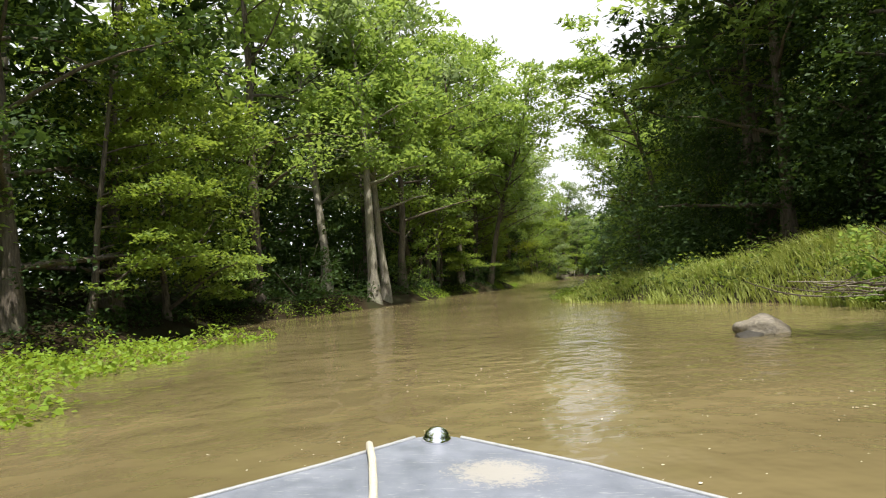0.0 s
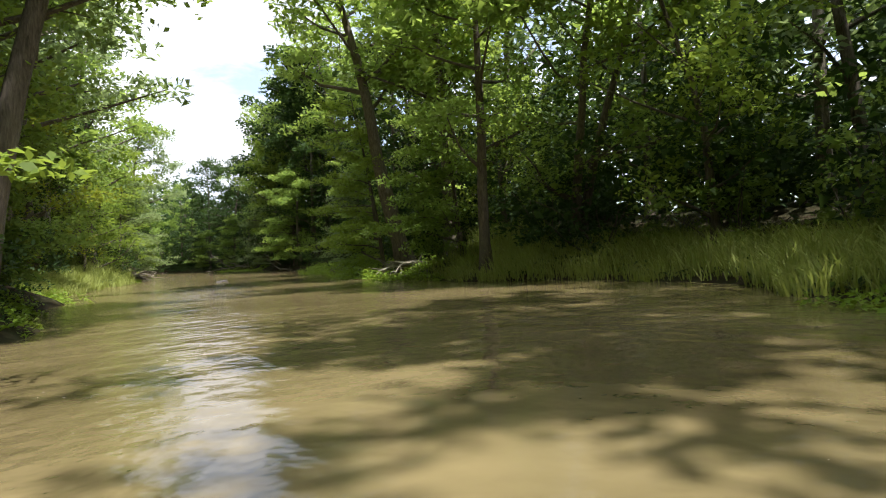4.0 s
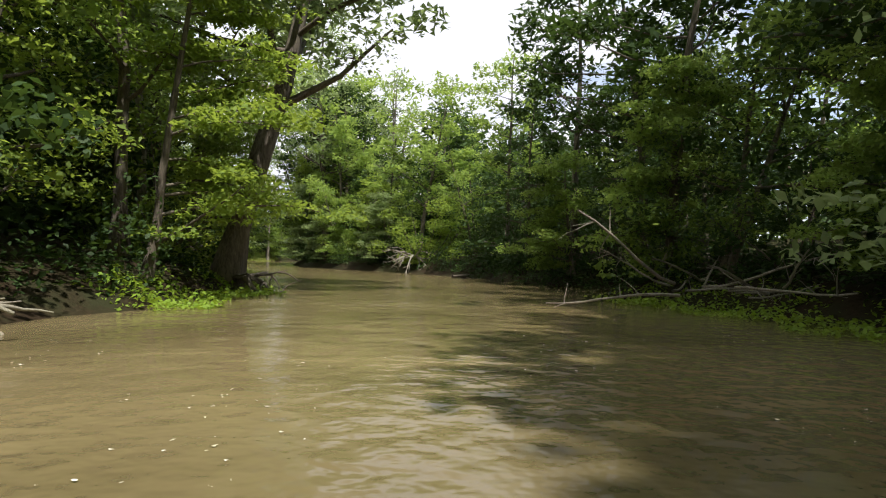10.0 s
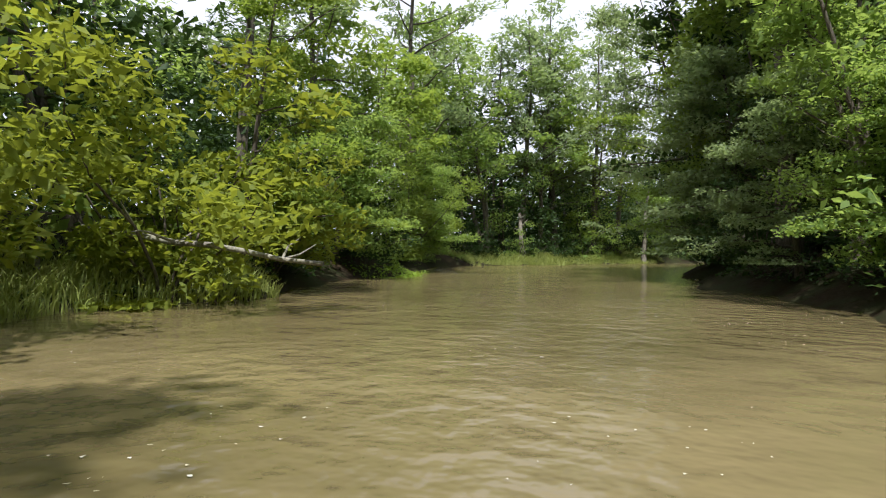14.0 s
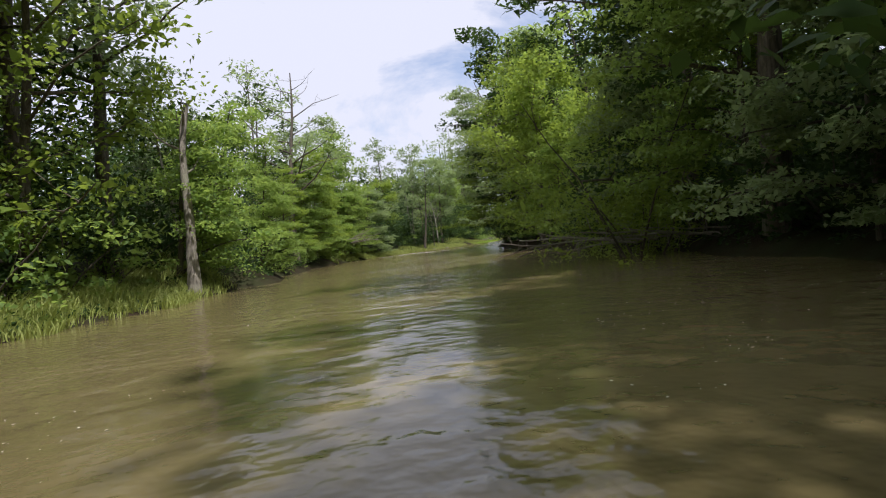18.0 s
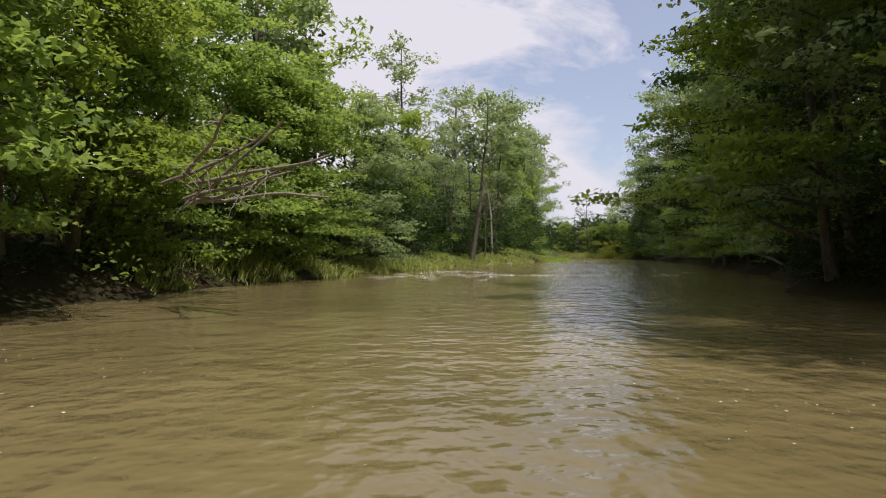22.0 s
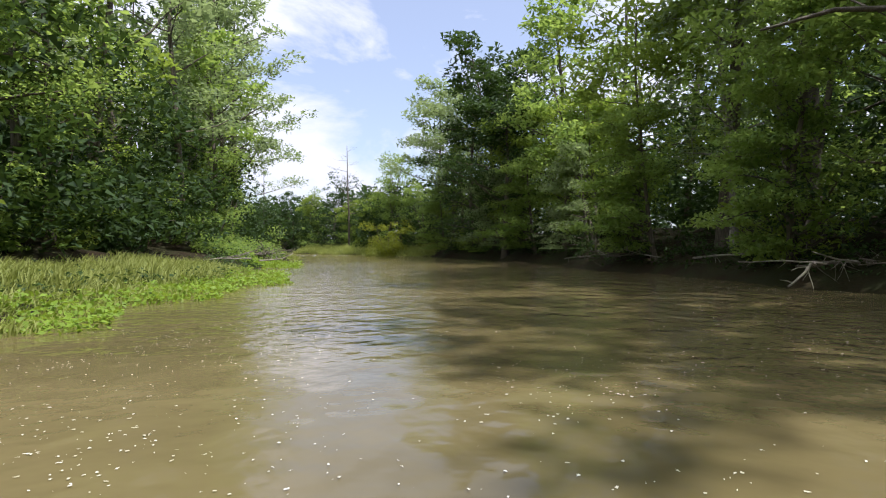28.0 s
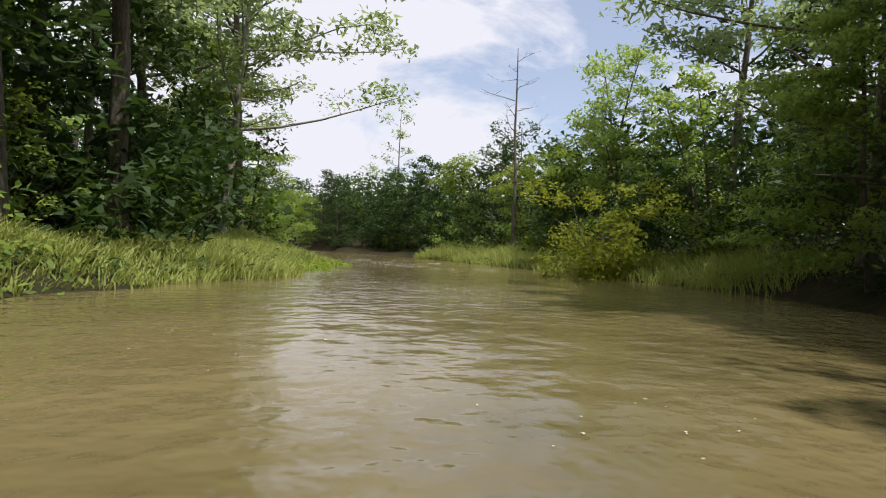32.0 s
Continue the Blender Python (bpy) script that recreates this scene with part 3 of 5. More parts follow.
rng = np.random.default_rng(5)
under_pts, under_size = [], []
for side in ("left", "right"):
    s = -14.0
    while s < 366:
        s += rng.uniform(4.3, 5.9) * min(1.0, 0.35 + 0.65 * tall_at(s, side)) * (1.9 if side == "left" and 236 < s < 258 else 1)
        grassy = float(shelf_at(np.array([s]), np.array([side == "right"]))[0]) > 0.5
        # elms with painted shade stand mostly on the right bank
        k = [M1, M2, M3, M4, C1, C2, D1][rng.choice(7, p=([0.2, 0.16, 0.14, 0.16, 0.14, 0.12, 0.08] if s < 150 else [0.16, 0.14, 0.06, 0.24, 0.2, 0.2, 0.0]) if side == "left" else ([0.18, 0.16, 0.16, 0.12, 0.05, 0.05, 0.28] if not 36 < s < 62 else [0.26, 0.24, 0.1, 0.3, 0.05, 0.05, 0.0]))]
        if side == "right" and 184 < s < 206:
            k = M4
        if side == "right" and 100 < s < 124 and rng.uniform() < 0.6:
            k = D1
        if side == "right" and 250 < s < 286:
            k = [M1, M2, M4, C2][rng.integers(4)]
        if side == "right" and 60 < s < 84:
            k = [D1, M3, D1][rng.integers(3)]
        if side == "left" and (234 < s < 262 or 294 < s < 335):
            k = [C2, C1, M4][rng.integers(3)]
        x, y, _ = spot(s, side, set_back(s, side, grassy, 0.9 if side == "right" else 1.2, 3.4) + rng.uniform(0, 1.5))
        put(k, x, y, rng.uniform(0, 360), rng.uniform(0.82, 1.12) * tall_at(s, side), 0.1)
    s = -14.0
    while s < 366:
        s += rng.uniform(2.4, 3.4) * (2.2 if side == "left" and 236 < s < 258 else 1)
        grassy = float(shelf_at(np.array([s]), np.array([side == "right"]))[0]) > 0.5
        if not grassy and rng.uniform() < 0.55:
            continue
        x, y, _ = spot(s, side, set_back(s, side, grassy, 0.9, 3.2) + rng.uniform(-0.1, 0.8))
        # bushes with painted shade prevail where the bank should look unlit
        put([S1, S2, S3][rng.choice(3, p=([0.15, 0.75, 0.1] if s < 55 else [0.4, 0.4, 0.2]) if side == "left" else [0.22, 0.68, 0.1] if s < 250 else [0.5, 0.25, 0.25])], x, y, rng.uniform(0, 360), rng.uniform(0.75, 1.2), 0.1)
    s = -14.0
    while s < 366:
        s += rng.uniform(4.6, 6.4)
        x, y, _ = spot(s + rng.uniform(-2, 2), side, rng.uniform(6.0, 9.5))
        d, _, _ = plan([x], [y])
        if d[0] > 4 and not (side == "left" and (234 < s < 262 or 296 < s < 330)):
            put([B1, B2, B3][rng.integers(3)], x, y, rng.uniform(0, 360), rng.uniform(0.8, 1.15) * tall_at(s, side), 0.1)
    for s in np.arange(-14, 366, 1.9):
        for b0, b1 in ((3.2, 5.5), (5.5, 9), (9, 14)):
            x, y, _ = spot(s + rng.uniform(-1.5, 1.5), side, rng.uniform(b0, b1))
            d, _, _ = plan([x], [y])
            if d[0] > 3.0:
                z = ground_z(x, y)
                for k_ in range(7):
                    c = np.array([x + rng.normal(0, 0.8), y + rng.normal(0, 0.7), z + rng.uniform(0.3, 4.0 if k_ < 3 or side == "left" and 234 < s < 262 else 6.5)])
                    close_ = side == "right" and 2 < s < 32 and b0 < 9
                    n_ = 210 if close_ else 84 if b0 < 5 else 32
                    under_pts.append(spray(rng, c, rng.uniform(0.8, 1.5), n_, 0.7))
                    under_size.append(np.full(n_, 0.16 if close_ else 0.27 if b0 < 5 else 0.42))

# the gloom under the canopy is painted into the undergrowth's leaf colour
undergrowth = new("undergrowth", leaf_mesh(rng, np.concatenate(under_pts), np.concatenate(under_size), LEAF_SHADED, 0.75, simple=True, name="undergrowth"))
tagged(undergrowth, "undergrowth with painted shade filling the wood behind the banks", "undergrowth", kind="stuff")

# leaves hang over the steep banks down to the water; one set has shade painted in
hang = {"sun": [], "shade": []}
for side in ("left", "right"):
    for s in np.arange(-8, 340, 0.5):
        if float(shelf_at(np.array([s]), np.array([side == "right"]))[0]) > 0.3 or side == "right" and (6 < s < 26 or 53 < s < 80) or side == "left" and 284 < s < 293:
            continue
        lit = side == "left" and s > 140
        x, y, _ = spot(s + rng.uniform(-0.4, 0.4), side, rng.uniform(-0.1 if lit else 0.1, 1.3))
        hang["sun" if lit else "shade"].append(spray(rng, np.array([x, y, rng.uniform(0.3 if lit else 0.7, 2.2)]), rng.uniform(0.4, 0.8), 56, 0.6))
for key, mat, label in (("shade", LEAF_SHADED, "leaves with painted shade hanging over the steep bank"), ("sun", LEAF_MAPLE, "green leaves hanging over the sunny bank to the water")):
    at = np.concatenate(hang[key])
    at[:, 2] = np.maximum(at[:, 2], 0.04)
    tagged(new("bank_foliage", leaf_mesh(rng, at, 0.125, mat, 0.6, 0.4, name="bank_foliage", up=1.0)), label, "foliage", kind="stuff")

# shade trees crowd the right bank; the elms have shade painted into their leaves
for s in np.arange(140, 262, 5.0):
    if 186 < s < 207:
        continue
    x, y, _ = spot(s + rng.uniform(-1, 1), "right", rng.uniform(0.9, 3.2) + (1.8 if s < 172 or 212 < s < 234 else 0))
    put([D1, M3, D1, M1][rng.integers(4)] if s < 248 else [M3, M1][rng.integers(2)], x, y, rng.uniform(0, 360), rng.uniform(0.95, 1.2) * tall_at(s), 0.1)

# the wood goes on behind: big-leaved crowns in one sheet, coloured as if shaded
pts = []


def far_crown(x, y, h, n=16):
    for i in range(n):
        c = np.array([x + rng.normal(0, 1.7), y + rng.normal(0, 1.7), 0.8 + (h - 0.8) * (i + rng.uniform(0, 1)) / n])
        pts.append(spray(rng, c, rng.uniform(1.7, 2.6), 28, 0.8))


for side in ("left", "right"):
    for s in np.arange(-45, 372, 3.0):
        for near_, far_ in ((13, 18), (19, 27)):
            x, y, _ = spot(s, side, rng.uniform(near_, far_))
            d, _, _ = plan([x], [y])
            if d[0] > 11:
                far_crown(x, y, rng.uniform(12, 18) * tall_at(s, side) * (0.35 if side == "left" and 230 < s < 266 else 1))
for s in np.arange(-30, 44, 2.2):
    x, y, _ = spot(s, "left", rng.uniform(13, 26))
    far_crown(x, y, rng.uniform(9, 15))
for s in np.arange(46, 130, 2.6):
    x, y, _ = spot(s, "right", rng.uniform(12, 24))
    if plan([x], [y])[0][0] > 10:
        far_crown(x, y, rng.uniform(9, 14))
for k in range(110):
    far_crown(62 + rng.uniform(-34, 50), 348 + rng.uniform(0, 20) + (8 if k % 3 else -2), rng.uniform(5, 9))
woods = new("far_woods", leaf_mesh(rng, np.concatenate(pts), 0.85, LEAF_SHADED, 0.7, simple=True, name="far_woods"))
tagged(woods, "dense woods with painted shade far behind the banks", "woods", kind="stuff")


# ---------------------------------------------------------------- grass and weeds
def blades(rng, x, y, z, tall, lean_x=0.0, lean_y=0.0, wide=0.028):
    """Bent grass blades at the given feet: verts, quads and tris."""
    n = len(x)
    ang = rng.uniform(0, 2 * math.pi, n)
    lean_x, lean_y = lean_x * rng.uniform(-0.6, 1.6, n), lean_y + rng.normal(0, 0.18, n)
    h = tall * rng.uniform(0.55, 1.25, n)
    bend = rng.uniform(0.15, 0.9, n) * h
    dx, dy = np.cos(ang), np.sin(ang)
    foot = np.stack([x, y, z - 0.05], 1)
    side = np.stack([-dy, dx, np.zeros(n)], 1) * (wide * rng.uniform(0.6, 1.4, n))[:, None] * 0.5
    mid = foot + np.stack([dx * bend * 0.3 + lean_x * h * 0.4, dy * bend * 0.3 + lean_y * h * 0.4, h * 0.62], 1)
    tip = foot + np.stack([dx * bend + lean_x * h, dy * bend + lean_y * h, h * 0.95], 1)
    v = np.stack([foot - side, foot + side, mid + side * 0.8, mid - side * 0.8, tip], 1).reshape(-1, 3)
    b = np.arange(n)[:, None] * 5
    return v, b + np.array([0, 1, 2, 3]), b + np.array([3, 2, 4])


def grass_zone(side, s0, s1, d0, d1, dens, tall, seed):
    g = np.random.default_rng(seed)
    d1 = min(d1, d0 + 4.2)
    n = int((s1 - s0) * (d1 - d0) * dens * 2.3)
    cs, cd = g.uniform(s0, s1, n // 12 + 1), g.uniform(d0, d1, n // 12 + 1)
    pick = g.integers(0, len(cs), n)
    s, d = cs[pick] + g.normal(0, 0.16, n), np.maximum(cd[pick] + g.normal(0, 0.16, n), d0)
    x, y = np.interp(s, LINE_S, LINE[:, 0]), np.interp(s, LINE_S, LINE[:, 1])
    tx, ty = np.interp(s, LINE_S, TANG[:, 0]), np.interp(s, LINE_S, TANG[:, 1])
    k = 1 if side == "right" else -1
    off = shore(s, side) + d
    x, y = x + k * ty * off, y - k * tx * off
    clumpy = 0.65 + 0.7 * (0.5 + 0.5 * ripple(x, y, 0.9, 2.0 + seed) / 1.5)
    v, q, t = blades(g, x, y, np.maximum(height(x, y), 0.0), tall * clumpy * np.clip(0.55 + d * 0.35, 0.5, 1.1), -k * 0.35, 0.08, 0.026)
    ob = new("grass", raw_mesh("grass", v, q, GRASS, t))
    return tagged(ob, "long pale green grass leaning over the waterline", "grass", kind="stuff")


def weed_zone(side, s0, s1, d0, d1, dens, tall, seed, leaf=0.105, mat=None, label="bright green weed mat floating at the water's edge"):
    g = np.random.default_rng(seed)
    n = int((s1 - s0) * (d1 - d0) * dens)
    s, d = g.uniform(s0, s1, n), g.uniform(d0, d1, n)
    # ragged edges
    u, w = (s - s0) / (s1 - s0), (d - d0) / (d1 - d0)
    edge = 0.5 + 0.5 * np.sin(u * 17 + seed) * np.sin(u * 7.3 + 2 * seed)
    ok = (w > 0.45 * edge * (1 - 0.6 * np.sin(math.pi * u))) & (np.sin(math.pi * u) > 0.12 * g.uniform(0, 1, n))
    s, d = s[ok], d[ok]
    x, y = np.interp(s, LINE_S, LINE[:, 0]), np.interp(s, LINE_S, LINE[:, 1])
    tx, ty = np.interp(s, LINE_S, TANG[:, 0]), np.interp(s, LINE_S, TANG[:, 1])
    k = 1 if side == "right" else -1
    off = shore(s, side) + d
    x, y = x + k * ty * off, y - k * tx * off
    lump = np.clip(0.55 + 0.5 * ripple(x, y, 1.9, 0.5 + seed), 0.08, 1.3)
    z = np.maximum(height(x, y), 0.0) + g.uniform(0.0, 1.0, len(x)) ** 1.4 * tall * lump + 0.015
    ob = new("weeds", leaf_mesh(g, np.stack([x, y, z], 1), leaf, mat or WEED, 0.6, 0.1, name="weeds", up=1.2, simple=leaf > 0.14))
    return tagged(ob, label, "water weeds", kind="stuff")


for i, (side, s0, s1, d0, d1, dens, tall) in enumerate([
        ("left", -2, 12, 0.8, 4.0, 40, 0.7), ("left", 57, 78, 0.0, 4.2, 80, 0.75), ("left", 85, 97, 0.0, 4.5, 90, 0.95), ("left", 112, 140, 0.0, 4.0, 90, 0.6),
        ("left", 164, 187, 0.0, 5.0, 80, 0.5), ("left", 213, 240, 0.0, 1.7, 95, 0.42), ("left", 240, 262, 0.0, 6.0, 75, 0.38), ("left", 262, 276, -0.6, 6.0, 110, 0.36),
        ("left", 297, 324, 0.0, 5.0, 120, 0.38), ("right", 10.5, 16.5, -0.45, 6.0, 125, 0.5), ("right", 16, 20, -0.3, 4.0, 110, 0.28), ("right", 19, 36, -0.2, 6.5, 70, 0.5), ("right", 36, 56, 0.2, 4.5, 65, 0.75), ("right", 303, 330, 0.0, 4.0, 60, 0.7)]):
    grass_zone(side, s0, s1, d0, d1, dens, tall, 100 + i)

WEEDS_UP = [("left", 1, 15, -4.2, 0.8, 125, 0.42), ("right", 22, 33, -1.0, 1.5, 170, 0.3), ("right", 35, 42, -1.2, 0.6, 150, 0.22),
         ("right", 54, 63, -1.4, 1.6, 190, 0.45), ("right", 63, 79, -1.2, 3.4, 200, 0.6), ("left", 56, 64, -0.8, 1.2, 190, 0.35),
         ("left", 101, 109, -1.2, 0.8, 170, 0.25), ("right", 97, 106, -1.5, 0.8, 150, 0.25)]
WEEDS_DOWN = [("left", 146, 151, -0.8, 0.6, 150, 0.22), ("left", 262, 277, -1.6, 0.6, 170, 0.26), ("left", 281.5, 289, -2.2, 1.4, 170, 0.3),
         ("left", 80, 84, -0.6, 0.8, 150, 0.25), ("left", 20, 27, -0.3, 0.9, 140, 0.3), ("left", 124, 133, -0.8, 0.5, 120, 0.2),
         ("left", 306, 316, -0.8, 0.6, 120, 0.2), ("left", 34, 44, -0.3, 1.0, 170, 0.3), ("left", 46, 55, -0.3, 0.9, 150, 0.3)]
for i, (side, s0, s1, d0, d1, dens, tall) in enumerate(WEEDS_UP + WEEDS_DOWN):
    weed_zone(side, s0, s1, d0, d1, dens, tall, 200 + i)
weed_zone("right", 9, 24, -0.4, 4.5, 75, 0.8, 231, 0.12, LEAF_WILLOW, "leafy weeds growing through the bank grass")
weed_zone("left", 282, 297, -0.2, 3.0, 150, 0.7, 233, 0.13, LEAF_MAPLE, "leafy green plants covering the low bank")
# bank shade is painted into the colour of these leafy plants
weed_zone("right", 106, 122, -0.5, 2.4, 150, 1.0, 232, 0.135, LEAF_SHADED, "leafy plants with painted shade hanging over the bank")
# low plants on both banks, their leaf colour darkened to stand for shade
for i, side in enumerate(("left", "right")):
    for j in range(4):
        weed_zone(side, -20 + j * 88, 68 + j * 88, 0.25, 2.4, 85, 0.32, 300 + 4 * i + j, 0.125, LEAF_SHADED, "low plants with painted shade covering the bank")

# ---------------------------------------------------------------- single trees that stand out
def lone(name, meshes, label, x, y, turn=0.0, size=1.0, group=TREES, category="tree"):
    return put(kind_of(name, meshes, label, category, group), x, y, turn, size, 0.15)


lone("sycamore_tree", tree_meshes(71, 17, 3.4, 0.30, 15, 80, 0.2, first=0.36, bark=BARK_PALE), "big pale flaking trunk rising at the waterline", -3.7, 29.9)
lone("sycamore_tree", tree_meshes(72, 16, 3.2, 0.26, 15, 80, 0.2, first=0.36, bark=BARK_PALE), "pale trunk leaning beside its twin at the waterline", -3.3, 31.6)
lone("cottonwood_tree", tree_meshes(73, 16, 3.4, 0.40, 15, 80, 0.2, first=0.5, lean=(-0.26, 0.0), flat=0.4, clump=1.2), "thick leaning trunk with ridged bark above exposed roots", 18.4, 55.4)
lone("cottonwood_tree", tree_meshes(74, 16, 3.4, 0.36, 15, 80, 0.2, first=0.42, lean=(-0.02, 0.02)), "thick upright trunk with ridged bark above exposed roots", 19.6, 53.9)
# backlit look of this tree is put into its leaf colour
lone("cottonwood_tree", tree_meshes(106, 18, 5.0, 0.34, 16, 60, 0.2, first=0.42, lean=(-0.06, 0.0), mat=LEAF_SHADED, lift=0.0), "broad tree with painted shade arching its limbs over the creek", *spot(34, "right", 6.4)[:2])
lone("maple_tree", tree_meshes(130, 15, 4.6, 0.24, 20, 95, 0.2, first=0.55, lean=(-0.2, 0.04), flat=0.36, lift=0.02), "broad flat-crowned maple arching over the creek", *spot(38.5, "right", 3.4)[:2])
lone("cottonwood_tree", tree_meshes(131, 18, 4.6, 0.26, 24, 85, 0.2, first=0.35, lean=(0.24, 0.0), mat=LEAF_COTTON), "tall cottonwood leaning far out from the bank", *spot(58, "left", 1.6)[:2])
lone("cottonwood_tree", tree_meshes(132, 17, 4.2, 0.24, 24, 85, 0.2, first=0.35, lean=(0.2, -0.05)), "tall leafy tree leaning out over the narrow creek", *spot(47, "left", 1.0)[:2])
TM = kind_of("maple_tree", tree_meshes(107, 21, 4.4, 0.26, 22, 66, 0.22, first=0.16, droop=0.35), "tall broad maple leaning out from the grassy bank", "tree", TREES)
for s, back_, turn in ((66, 6.0, 40), (72, 2.8, 150), (80.5, 2.0, 260), (36, 1.8, 60), (40, 1.2, 170), (44, 1.4, 90), (48.5, 1.6, 20)):
    put(TM, *spot(s, "left", back_)[:2], turn, 1.0, 0.1)
for s, back_, turn in ((60, 7, 0), (65, 8.5, 70), (70, 6.5, 140), (75, 8, 210)):
    put(B1 if turn % 20 else B2, *spot(s, "left", back_)[:2], turn, 1.08, 0.1)
for s, back_, turn in ((162, 4.6, 20), (166, 6.4, 120), (169.5, 5.0, 200), (173, 6.8, 300), (177, 5.4, 60), (181, 7.0, 160)):
    put([C1, C2, M3][turn % 3], *spot(s, "left", back_)[:2], turn, 0.86, 0.1)
for s, back_, turn in ((86.5, 3.4, 20), (89, 2.2, 110), (93, 2.8, 200), (96.5, 2.2, 300)):
    put(D1, *spot(s, "right", back_)[:2], turn, 0.95, 0.1)
for s, back_, turn in ((114, 2.4, 10), (118, 2.0, 130), (122.5, 4.4, 250)):
    put(M1, *spot(s, "left", back_)[:2], turn, 1.1, 0.1)
for s, back_, turn in ((84.5, 3.4, 10), (88.5, 3.0, 200), (92, 4.0, 80)):
    put(M4, *spot(s, "left", back_)[:2], turn, 0.95, 0.1)
for s, back_, turn in ((82.5, 5.0, 100), (87.5, 4.6, 220), (91, 5.0, 320)):
    put(M3 if turn else D1, *spot(s, "right", back_)[:2], turn, 1.05, 0.1)
# more elms whose leaf colour carries the shade of the right bank
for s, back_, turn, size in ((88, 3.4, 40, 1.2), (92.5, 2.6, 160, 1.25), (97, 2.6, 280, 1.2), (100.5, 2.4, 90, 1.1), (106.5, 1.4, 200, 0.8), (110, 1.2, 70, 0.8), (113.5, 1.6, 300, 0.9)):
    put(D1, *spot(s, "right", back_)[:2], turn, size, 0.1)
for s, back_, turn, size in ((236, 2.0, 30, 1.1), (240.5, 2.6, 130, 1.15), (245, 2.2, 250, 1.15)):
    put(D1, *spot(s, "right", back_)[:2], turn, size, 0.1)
for s, back_, turn in ((90, 0.8, 200), (94.5, 1.0, 30)):
    put(TM, *spot(s, "right", back_)[:2], turn, 0.8, 0.1)
for s, back_, turn in ((16, 7.0, 20), (19.5, 6.2, 140), (23, 6.6, 230), (27, 7.0, 320)):
    put(D1 if turn < 200 else M3, *spot(s, "right", back_)[:2], turn, 1.05, 0.1)
for s, turn in ((97, 30), (102, 200), (172.5, 90), (176.5, 250), (180.5, 10), (297, 70), (301.5, 160), (306, 280)):
    put(C1, *spot(s, "left", 4.2)[:2], turn, 0.95, 0.1)
for s, turn in ((267.5, 60), (271.5, 190), (275, 300)):
    put(C1, *spot(s, "right", 3.0)[:2], turn, 1.05, 0.1)
for s, turn in ((13.5, 40), (17.5, 220)):
    put(D1, *spot(s, "left", 1.6)[:2], turn, 1.0, 0.1)
lone("box_elder", tree_meshes(108, 9, 3.6, 0.15, 18, 110, 0.19, first=0.12, mat=LEAF_YELLOW, droop=0.4), "sunlit yellow-green maple hanging over the bank grass", *spot(64.5, "left", 2.8)[:2])
lone("box_elder", tree_meshes(109, 11, 3.2, 0.13, 18, 100, 0.19, first=0.45, mat=LEAF_WILLOW, droop=0.35), "bright green maple on a thin bare stem", 29.0, 84.6)
lone("bush", shrub_meshes(140, 1.5, 1.2, 2600, 0.11, LEAF_MAPLE, 0.5, 0.1), "low green bush hanging over dead brush", 8.3, 10.6, group=SHR, category="bush")
for s, back_, turn, size in ((285, 1.6, 80, 0.7), (288.5, 2.6, 190, 0.75), (292.5, 1.6, 260, 0.9), (296.5, 1.8, 20, 1.0), (300, 2.2, 130, 0.9)):
    put(M4 if s < 290 else D1, *spot(s, "right", back_)[:2], turn, size, 0.1)
lone("willow_tree", tree_meshes(110, 13, 4.4, 0.2, 20, 90, 0.2, first=0.2, mat=LEAF_COTTON, slim=0.4, droop=0.45), "grey-green willow spreading over the water", *spot(302.5, "right", 1.6)[:2])
lone("bush", shrub_meshes(111, 3.6, 2.2, 4200, 0.16, LEAF_YELLOW, 0.5), "yellow-green vine-covered bush on the bank", *spot(309, "right", 0.6)[:2], group=SHR, category="bush")
lone("maple_tree", tree_meshes(75, 13, 3.2, 0.20, 15, 85, 0.2, first=0.3, lean=(0.12, 0.05)), "leaning maple above the weedy waterline", 15.6, 48.2, 200)
lone("cottonwood_tree", tree_meshes(76, 17, 3.8, 0.36, 26, 110, 0.19, first=0.33, lean=(0.2, 0.1), mat=LEAF_COTTON, droop=0.4), "dark leaning cottonwood reaching out over the creek", 18.9, 102.8)
lone("sycamore_tree", tree_meshes(77, 14, 2.4, 0.12, 12, 60, 0.19, first=0.5, lean=(0.30, 0.03), mat=LEAF_COTTON, bark=BARK_PALE), "thin white-barked tree leaning over the grass", 15.8, 117.0)
lone("dead_tree", tree_meshes(78, 12.5, 2.2, 0.14, 14, 0, first=0.4, bark=BARK_PALE, bare=1.0), "tall bare dead tree behind the bushes", -1.2, 165.5)
lone("dead_tree", tree_meshes(79, 11.5, 2.6, 0.12, 12, 30, 0.18, first=0.55, bark=BARK_PALE, bare=0.5, mat=LEAF_COTTON), "pale half-dead tree with few leaves", 0.2, 167.3)
lone("dead_tree", tree_meshes(81, 14.5, 4.6, 0.28, 20, 22, 0.17, first=0.35, bare=0.55, mat=LEAF_COTTON, lift=0.12), "wide bare-branched tree above the green bushes", 16.5, 201.0)
lone("dead_tree", tree_meshes(82, 16, 2.0, 0.20, 12, 0, first=0.5, bare=1.0), "tall bare trunks behind the dark bank", 33.0, 196.5)
lone("dead_tree", tree_meshes(83, 15, 2.2, 0.18, 12, 0, first=0.45, bare=1.0, stems=2), "pair of bare dead trunks behind the dark bank", 36.0, 204.0)
lone("leaning_tree", tree_meshes(84, 12.5, 2.0, 0.17, 12, 55, 0.19, first=0.6, lean=(0.13, -0.10), bare=0.3, mat=LEAF_COTTON), "dark slender trunk leaning over the grassy bank", 37.0, 232.6)
